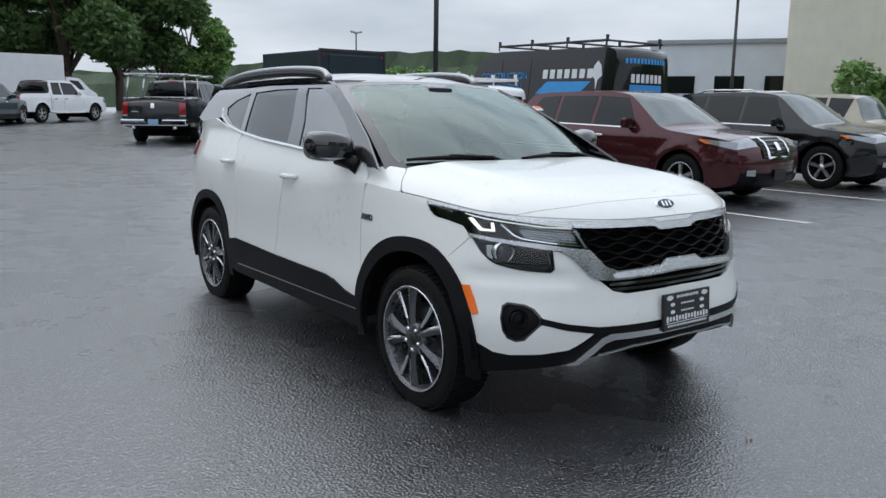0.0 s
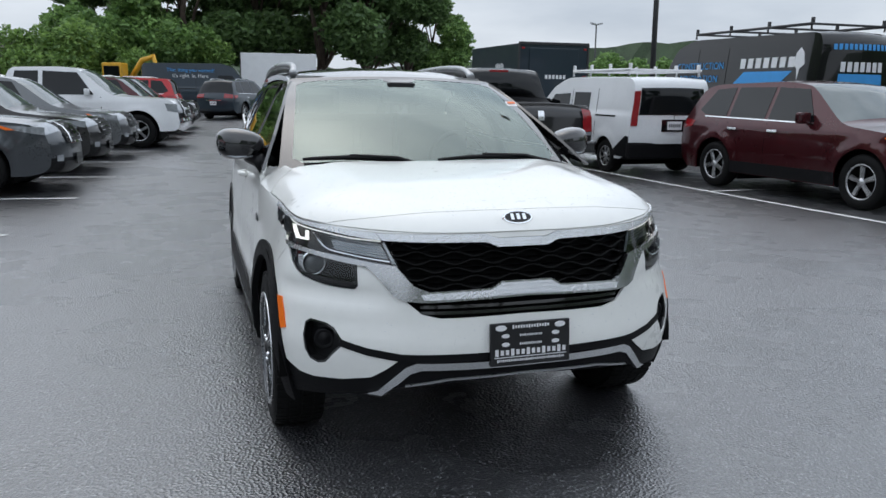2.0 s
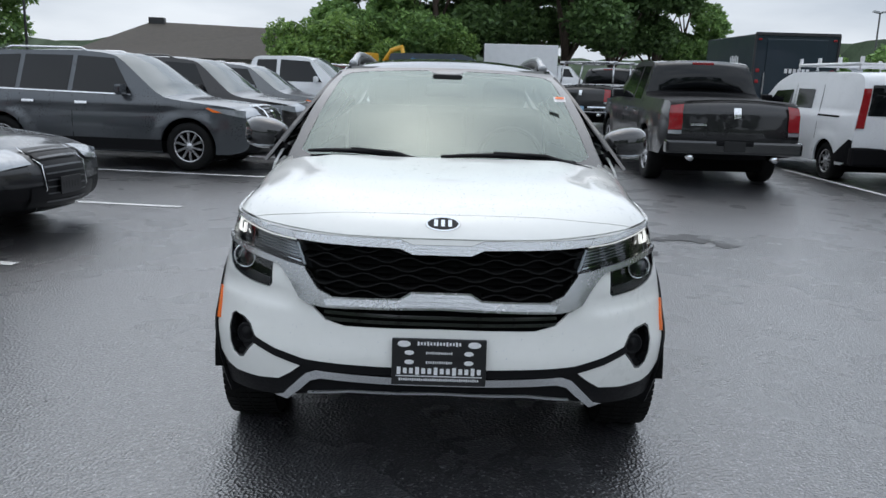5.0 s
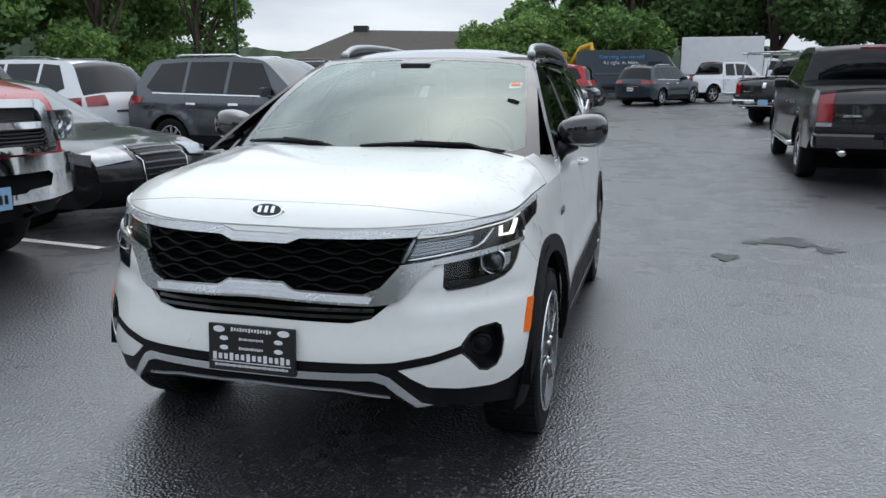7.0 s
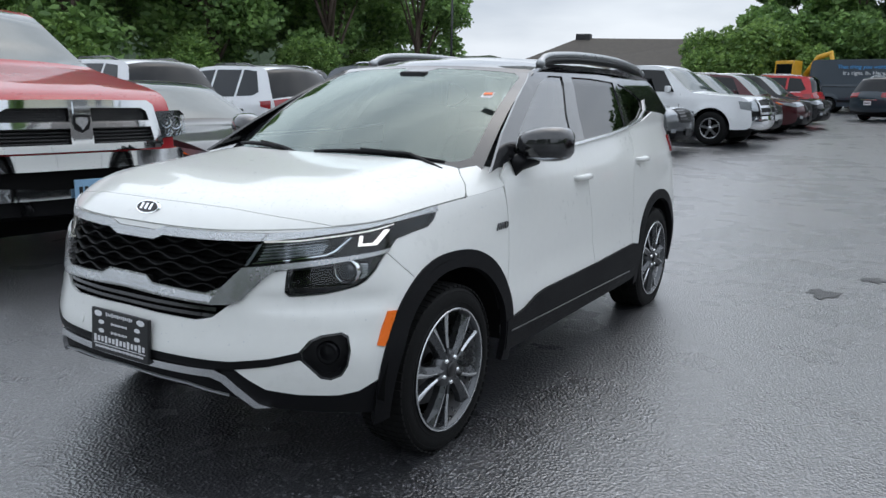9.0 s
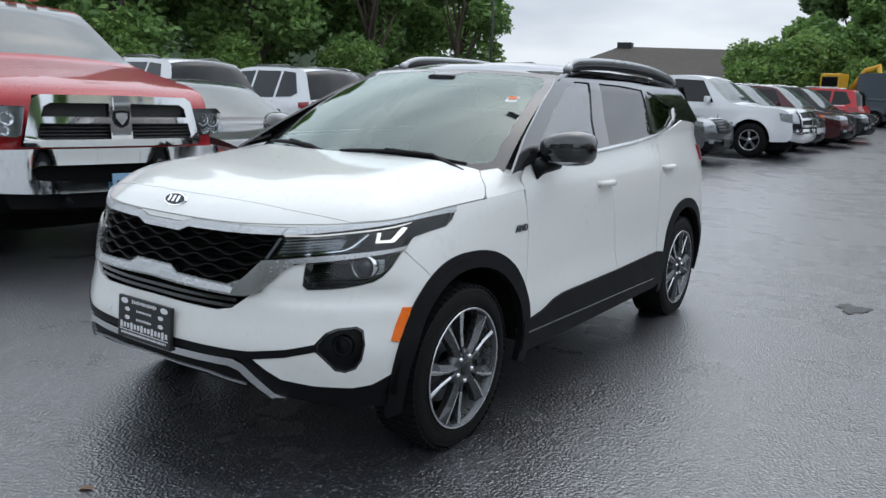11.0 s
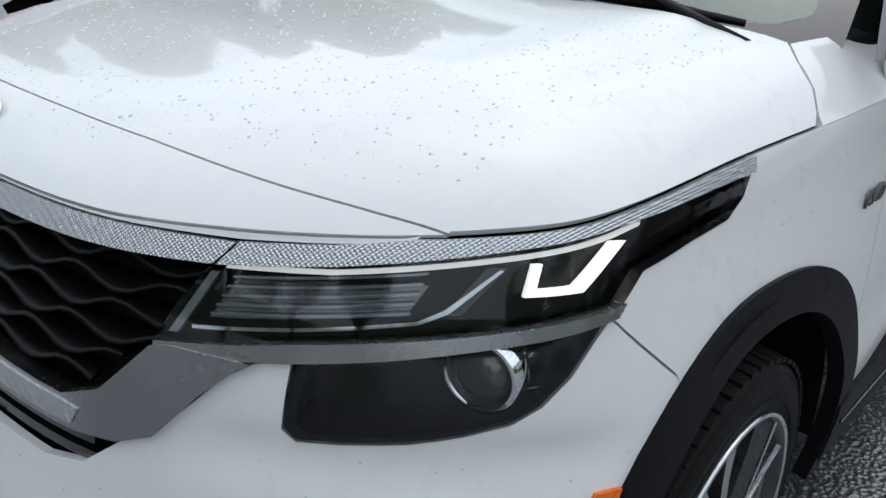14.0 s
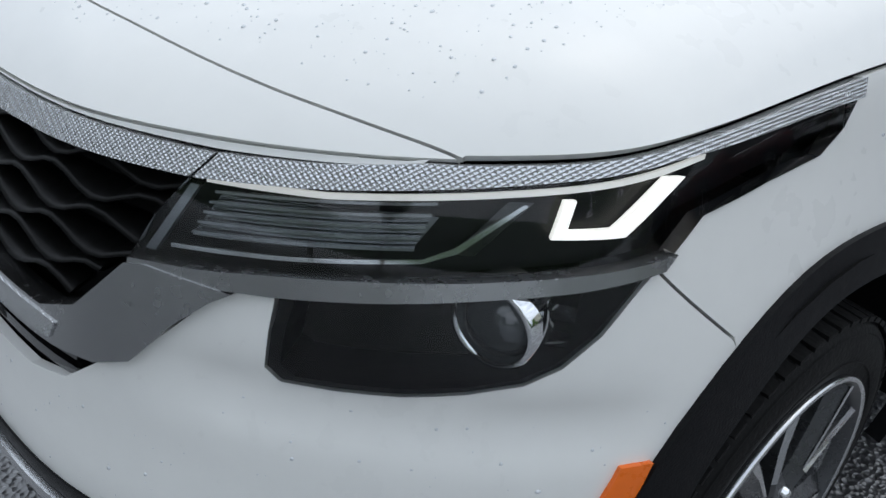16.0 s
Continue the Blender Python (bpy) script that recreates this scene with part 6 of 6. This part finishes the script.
def excavator():
    """A small yellow digger, its arm folded."""
    e = thing("mini_excavator", "yellow tracked excavator parked by the bushes", "excavator", pose(-5.05, 46.5, rise(46.5), 0, 0, 70))
    Y = M["machine_yellow"]
    for sg in (1, -1):
        part("track", boxed(sg * .75, 0, .35, .45, 2.6, .66, .25), M["rubber"], e)
    part("turntable", boxed(0, 0, .80, 1.5, 1.6, .25, .05), Y, e)
    part("engine_cover", boxed(0, .75, 1.35, 1.9, 1.1, .95, .15), Y, e)
    cab = part("cab", boxed(-.45, -.35, 1.75, .95, 1.1, 1.7, .08), Y, e)
    part("cab_window", boxed(-.45, -.36, 2.0, .99, .9, .85, .03), M["far_glass"], cab)
    v, f = tube([(.35, -.5, 1.2), (.35, -1.6, 2.8), (.35, -2.3, 3.0)], [.17, .16, .13], 8)
    link_mesh("boom", v, f, Y, e)
    v, f = tube([(.35, -2.2, 3.1), (.35, -2.7, 1.4)], [.13, .10], 8)
    link_mesh("stick", v, f, Y, e)
    part("bucket", boxed(.35, -2.6, 1.0, .6, .6, .6, .12), M["dark_steel"], e)


excavator()


def sign_bars(B, parent, y0, y1, z0, z1, k, material, name="sign_stroke", rows=1):
    """Writing that stays plain: a row of upright bars on a flank."""
    for r in range(rows):
        zz0, zz1 = z0 + (z1 - z0) * r / rows, z0 + (z1 - z0) * (r + .8) / rows
        for m in (False, True):
            for i in range(k):
                a, b = y0 + (y1 - y0) * i / k, y0 + (y1 - y0) * (i + .68) / k
                panel(name, [(a, zz0), (b, zz0), (b, zz1), (a, zz1)], B.flank, material, parent, res=.4, offset=.008, lip=0, mirror=m)


M["sign_blue"] = mat("sign_blue", (.04, .30, .68), .45)
M["sign_pale"] = mat("sign_white", (.72, .73, .74), .45)
TV.flat("sign_panel", [(3.9, 1.70), (5.3, 1.70), (5.65, 1.98), (4.25, 1.98)], M["sign_blue"], .008)
sign_bars(TV, trade_van, 4.1, 5.75, 2.05, 2.30, 7, M["sign_pale"])
TV.flat("sign_tree", [(5.80, 1.80), (5.84, 2.02), (5.95, 2.10), (5.90, 2.32), (5.80, 2.42), (5.70, 2.32), (5.66, 2.10), (5.76, 2.02)], M["sign_pale"], .008)
TV.face("sign_panel", 1.72, 1.92, -.62, .55, M["sign_blue"], rear=True, off=.008)
for i in range(7):
    TV.face("sign_stroke", 1.96, 2.14, -.62 + i * .17, -.50 + i * .17, M["sign_pale"], rear=True, off=.008, nv=1)
for i in range(12):
    TV.face("sign_stroke", 2.36, 2.46, -.78 + i * .13, -.69 + i * .13, M["sign_blue"], rear=True, off=.008, nv=1)
side_m = lambda x, y, z, sg: Matrix.Translation((x, y, z)) @ Matrix.Rotation(radians(90 * sg), 4, "Z") @ Matrix.Rotation(radians(90), 4, "X")
for sg in (1, -1):
    for text, z in (("CONSTRUCTION", 2.12), ("RENOVATION", 1.84), ("MAINTENANCE", 1.52)):
        words(text, .22, side_m(sg * (TV.x(2.6, z) + .012), 2.7, z, sg), M["sign_blue"], trade_van, "sign_writing")
    words("That thing you wanted?", .26, side_m(sg * (BV.x(3.6, 2.1) + .014), 3.9, 2.22, sg), M["sign_blue"], blue_van, "slogan")
    words("It's right. In. Here.", .26, side_m(sg * (BV.x(3.6, 1.9) + .014), 3.9, 1.92, sg), M["sign_pale"], blue_van, "slogan")
dt = bpy.data.objects["delivery_truck"]
for sg in (1, -1):
    bm = bmesh.new()
    for i in range(5):
        box(bm, sg * 1.158, 5.2 - i * .16, 2.25, .004, .10, .26 if i % 2 else .20)
    part("sign_stroke", bm, M["sign_pale"], dt)
bm = bmesh.new()
for i in range(6):
    box(bm, -.35 + i * .12, 6.645, 1.95, .08, .006, .12)
part("sign_stroke", bm, M["sign_pale"], dt)


# ---------------------------------------------------------------- trees, buildings, poles
def leaf_cloud(seed, lobes, count, size):
    """Leaves scattered in the outer parts of several lobes."""
    rng = np.random.default_rng(seed)
    k = rng.integers(0, len(lobes), count)
    L = np.array(lobes)[k]
    d = rng.normal(size=(count, 3))
    d /= np.linalg.norm(d, axis=1)[:, None]
    r = rng.uniform(.35, 1.0, count) ** .5
    wob = 1 + .22 * np.sin(d[:, 0] * 7 + k) * np.cos(d[:, 2] * 6 + 2 * k)
    c = L[:, :3] + d * (r * wob)[:, None] * L[:, 3:6]
    a, b = rng.normal(size=(count, 3)), rng.normal(size=(count, 3))
    a = a * (.6, .6, .35) + d * .2
    a /= np.linalg.norm(a, axis=1)[:, None]
    b -= a * (a * b).sum(1)[:, None]
    b /= np.linalg.norm(b, axis=1)[:, None]
    s = (size * rng.uniform(.55, 1.3, count))[:, None]
    q = np.stack([c - a * s, c + b * s * .55, c + a * s * 1.1, c - b * s * .55], 1).reshape(-1, 3)
    me = bpy.data.meshes.new("crown")
    me.vertices.add(len(q))
    me.vertices.foreach_set("co", q.ravel())
    me.loops.add(len(q))
    me.loops.foreach_set("vertex_index", np.arange(len(q)))
    me.polygons.add(count)
    me.polygons.foreach_set("loop_start", np.arange(count) * 4)
    me.update(calc_edges=True)
    return me


def tree(seed, height, spread, count, leaf, material, trunk=.22, bare=.3):
    """One tree: trunk, limbs and a crown of leaves; built at the origin."""
    rng = random.Random(seed)
    t = thing("tree", "leafy green broadleaf tree at the lot's edge", "tree", None, "trees")
    pts = [(0, 0, -.5)]
    for i in range(1, 7):
        pts.append((rng.uniform(-.06, .06) * i * trunk * 4, rng.uniform(-.06, .06) * i * trunk * 4, height * .85 * i / 6))
    v, f = tube(pts, [trunk * (1.25 - i * .18) for i in range(7)], 8)
    link_mesh("trunk", v, f, M["bark"], t)
    lobes = []
    for i in range(11):
        a, h = rng.uniform(0, 6.28), rng.uniform(bare, .92)
        w = spread * (1 - abs(h - .55) * .9) * rng.uniform(.5, .85)
        c = (math.cos(a) * w, math.sin(a) * w, height * h)
        s = spread * rng.uniform(.30, .52)
        lobes.append((*c, s, s, s * .75))
        b = pts[max(1, int(h * 5) - 1)]
        v, f = tube([b, ((b[0] + c[0]) / 2, (b[1] + c[1]) / 2, (b[2] + c[2]) / 2 + .2), c], [trunk * .45, trunk * .3, trunk * .1], 5)
        link_mesh("limb", v, f, M["bark"], t)
    lobes.append((0, 0, height * .9, spread * .4, spread * .4, height * .12))
    me = leaf_cloud(seed, lobes, count, leaf)
    me.materials.append(material)
    ob = new("crown", me)
    ob.parent = t
    return t


def bush(seed, w, h, count, material):
    rng = random.Random(seed)
    lobes = [(rng.uniform(-w, w), rng.uniform(-w, w) * .5, rng.uniform(.15, .8) * h, w * rng.uniform(.3, .5), w * .35, h * rng.uniform(.22, .34)) for _ in range(10)]
    t = thing("bush", "dense bright green bush at the lot's edge", "bush", None, "bushes")
    v, f = tube([(0, 0, -.3), (0, 0, h * .5)], [.1, .04], 6)
    link_mesh("stem", v, f, M["bark"], t)
    me = leaf_cloud(seed, lobes, count, .14)
    me.materials.append(material)
    ob = new("crown", me)
    ob.parent = t
    return t


def plant(src, spots):
    first = True
    for x, y, s, r in spots:
        m = pose(x, y, rise(min(y, 70)), 0, 0, r)
        if first:
            src.matrix_world = m
            src.scale = (s, s, s)
            first = False
        else:
            ob = copy_thing(src, m)
            ob.scale = (s, s, s)


# the five below y = -30 are unseen, added to dim the car's front
plant(tree(3, 15, 5.2, 30000, .21, M["leaf_dark"], .3), [(4.5, 63, 1.0, 0), (9, 60, 1.1, 60), (13, 62, 1.0, 140), (-1, 61, 1.05, 210), (17, 64, .9, 300), (7, 72, 1.15, 80), (-14, -34, 1.0, 40), (-5, -37, 1.1, 10), (4, -35, 1.0, 120), (13, -36, 1.1, 70), (22, -33, 1.0, 200), (1.5, 70, 1.15, 190), (-6, 66, .95, 250)])
plant(tree(5, 12, 4.6, 26000, .20, M["leaf_mid"], .24), [(-5.5, 56, .95, 10), (-2.5, 55, .8, 200), (20, 66, .8, 20), (38, -12, .85, 30), (39, -3, .8, 150), (38, 6, .8, 250), (-32, 30, 1.15, 50), (-28, 37, 1.0, 130), (-36, 24, 1.1, 250), (-33, 38, 1.2, 10)])
plant(tree(8, 13, 3.6, 20000, .18, M["leaf_mid"], .26, .12), [(-27, 25, 1.0, 0), (-24, 30, .9, 120), (-29, 19, 1.05, 200), (-31, 13, 1.1, 310), (-22, 35, .75, 60), (-33, 8, 1.0, 20), (-35, 16, 1.25, 90), (-31, 27, 1.2, 170)])
plant(bush(11, 3.2, 4.6, 17000, M["leaf_light"]), [(-8.0, 49.0, .95, 0), (-5.5, 52.0, 1.0, 90), (-1.5, 56, .9, 170), (-25, 22, .7, 0), (-26.5, 17, .8, 80), (-24, 27, .65, 200), (-28, 12, .8, 30), (-22.5, 32, .6, 10), (-29, 6, .8, 10)])
plant(bush(12, 2.6, 3.4, 11000, M["leaf_mid"]), [(35.5, 15.5, 1.0, 0), (38.0, 11.5, 1.1, 50), (30, 60, 1.2, 0), (38, 62, 1.3, 30), (22, 70, 1.2, 90)])


def far_hills():
    """Wooded ridges round the horizon, as knobbly canopies."""
    rng = np.random.default_rng(4)
    n = 420
    verts, faces = [], []
    for ring, (R, h, m) in enumerate(((260, 21, 4), (420, 36, 6))):
        base = len(verts)
        for i in range(n):
            a = 2 * math.pi * i / n
            top = h * (.72 + .28 * math.sin(a * 5 + ring) * math.cos(a * 3 + 2)) + rng.uniform(-.4, .9)
            for k, (dr, f) in enumerate(((-14, 0), (-6, .7), (0, 1), (14, .9))):
                j = rng.uniform(-2, 2)
                verts.append(((R + dr + j) * math.sin(a), (R + dr + j) * math.cos(a), top * f + rng.uniform(-.5, .5) * (f > 0) - (1 if f == 0 else 0)))
        for i in range(n):
            for k in range(3):
                p, q = base + i * 4 + k, base + ((i + 1) % n) * 4 + k
                faces.append((p, q, q + 1, p + 1))
    m = mat("far_canopy", (.05, .075, .04), .9, vary=.5, scale=.12, bump=1.0, bscale=.5)
    ob = link_mesh("far_woods", verts, faces, m, smooth_faces=False)
    tagged(ob, "low wooded ridge in the distance", "woods", kind="stuff")


far_hills()
M["shingle"] = mat("brown_shingles", (.075, .065, .055), .85, vary=.3, scale=3, bump=.5, bscale=15)
M["stucco"] = mat("pale_wall", (.42, .40, .36), .85, vary=.12, scale=2)
M["siding"] = mat("cream_metal_siding", (.70, .67, .55), .55, vary=.1, scale=1.5)
M["white_wall"] = mat("white_wall", (.62, .65, .68), .7, vary=.1, scale=1)


def roofed_house():
    h = thing("low_house", "low house with a broad brown shingle hip roof", "house", pose(-16.6, 57, -.15, 0, 0, 8))
    part("wall", boxed(0, 0, 1.6, 17, 10, 3.2), M["stucco"], h)
    bm = bmesh.new()
    v = [bm.verts.new(p) for p in ((-9.4, -6, 3.1), (9.4, -6, 3.1), (9.4, 6, 3.1), (-9.4, 6, 3.1), (-5.0, 0, 5.7), (6.5, 0, 5.5))]
    for f in ((0, 1, 5, 4), (1, 2, 5), (2, 3, 4, 5), (3, 0, 4), (3, 2, 1, 0)):
        bm.faces.new([v[i] for i in f])
    roof = part("roof", bm, M["shingle"], h)
    part("chimney", boxed(-4.6, 0, 5.75, 1.1, .7, .5, .05), M["dark_steel"], roof)
    for x in (-6, -3, 0, 3, 6):
        part("window", boxed(x, -5.02, 1.7, 1.3, .08, 1.1), M["far_glass"], h)


def metal_hall():
    h = thing("metal_hall", "tall cream ribbed metal building with louvres", "building", pose(45.7, 17.4, rise(17), 0, 0, -62))
    part("wall", boxed(0, 0, 5.5, 16, 14, 11), M["siding"], h)
    for i in range(40):
        part("rib", boxed(-8 + .2 + i * .4, -7.03, 5.5, .08, .06, 11), M["siding"], h)
        part("rib", boxed(-8.03, -7 + .2 + i * .35, 5.5, .06, .08, 11), M["siding"], h)
    for x, z, w in ((-5.3, 7.8, 1.0), (-3.0, 7.8, 1.7)):
        lv = part("louvre", boxed(x, -7.08, z, w, .1, 1.2), M["steel"], h)
        for k in range(7):
            part("louvre_blade", boxed(x, -7.14, z - .5 + k * .165, w * .95, .06, .05), M["dark_steel"], lv)
        lv = part("louvre", boxed(-8.08, x, z, .1, w, 1.2), M["steel"], h)
        for k in range(7):
            part("louvre_blade", boxed(-8.14, x, z - .5 + k * .165, .06, w * .95, .05), M["dark_steel"], lv)
    part("roof", boxed(0, 0, 11.1, 16.4, 14.4, .25), M["steel"], h)
    h2 = thing("white_shed", "long low white commercial building", "building", pose(45.5, 30.5, rise(30), 0, 0, -56))
    part("wall", boxed(0, 0, 2.7, 11, 8, 5.4), M["white_wall"], h2)
    part("roof", boxed(0, 0, 5.5, 11.4, 8.4, .25), M["steel"], h2)
    for x in (-3.5, -.5, 2.5):
        part("window", boxed(x, -4.02, 2.8, 1.8, .08, 1.1), M["far_glass"], h2)
    h3 = thing("far_hall", "far low grey commercial building", "building", pose(55, 110, rise(70), 0, 0, -30))
    part("wall", boxed(0, 0, 2.2, 34, 14, 4.4), M["white_wall"], h3)
    part("roof", boxed(0, 0, 4.5, 34.5, 14.5, .4), M["steel"], h3)


roofed_house()
metal_hall()


def pole(name, label, x, y, h, r, heads=0):
    p = thing(name, label, "pole", pose(x, y, rise(y)))
    v, f = tube([(0, 0, -.1), (0, 0, h)], [r, r * .8], 10)
    link_mesh("shaft", v, f, M["dark_steel"], p)
    part("base_plate", boxed(0, 0, .06, r * 4, r * 4, .12, .02), M["steel"], p)
    for k in range(heads):
        sg = 1 if k else -1
        part("lamp_head", boxed(sg * .35, 0, h + .05, .5, .3, .16, .03, turn=Matrix.Rotation(radians(sg * -12), 4, "Y")), M["steel"], p)
        v, f = tube([(0, 0, h - .1), (sg * .25, 0, h)], .03, 6)
        link_mesh("lamp_arm", v, f, M["dark_steel"], p)


pole("utility_pole", "slim dark lamp pole standing in the lot", 16.0, 24.5, 10, .11)
pole("street_lamp", "twin-head lot light on a slim pole", 29.5, 20.0, 6.4, .08, 2)
pole("street_lamp", "twin-head lot light standing far off", 36.0, 66.0, 7.5, .08, 2)
pole("utility_pole", "thin grey pole in front of the trees", -17.5, 31.0, 7.0, .06)
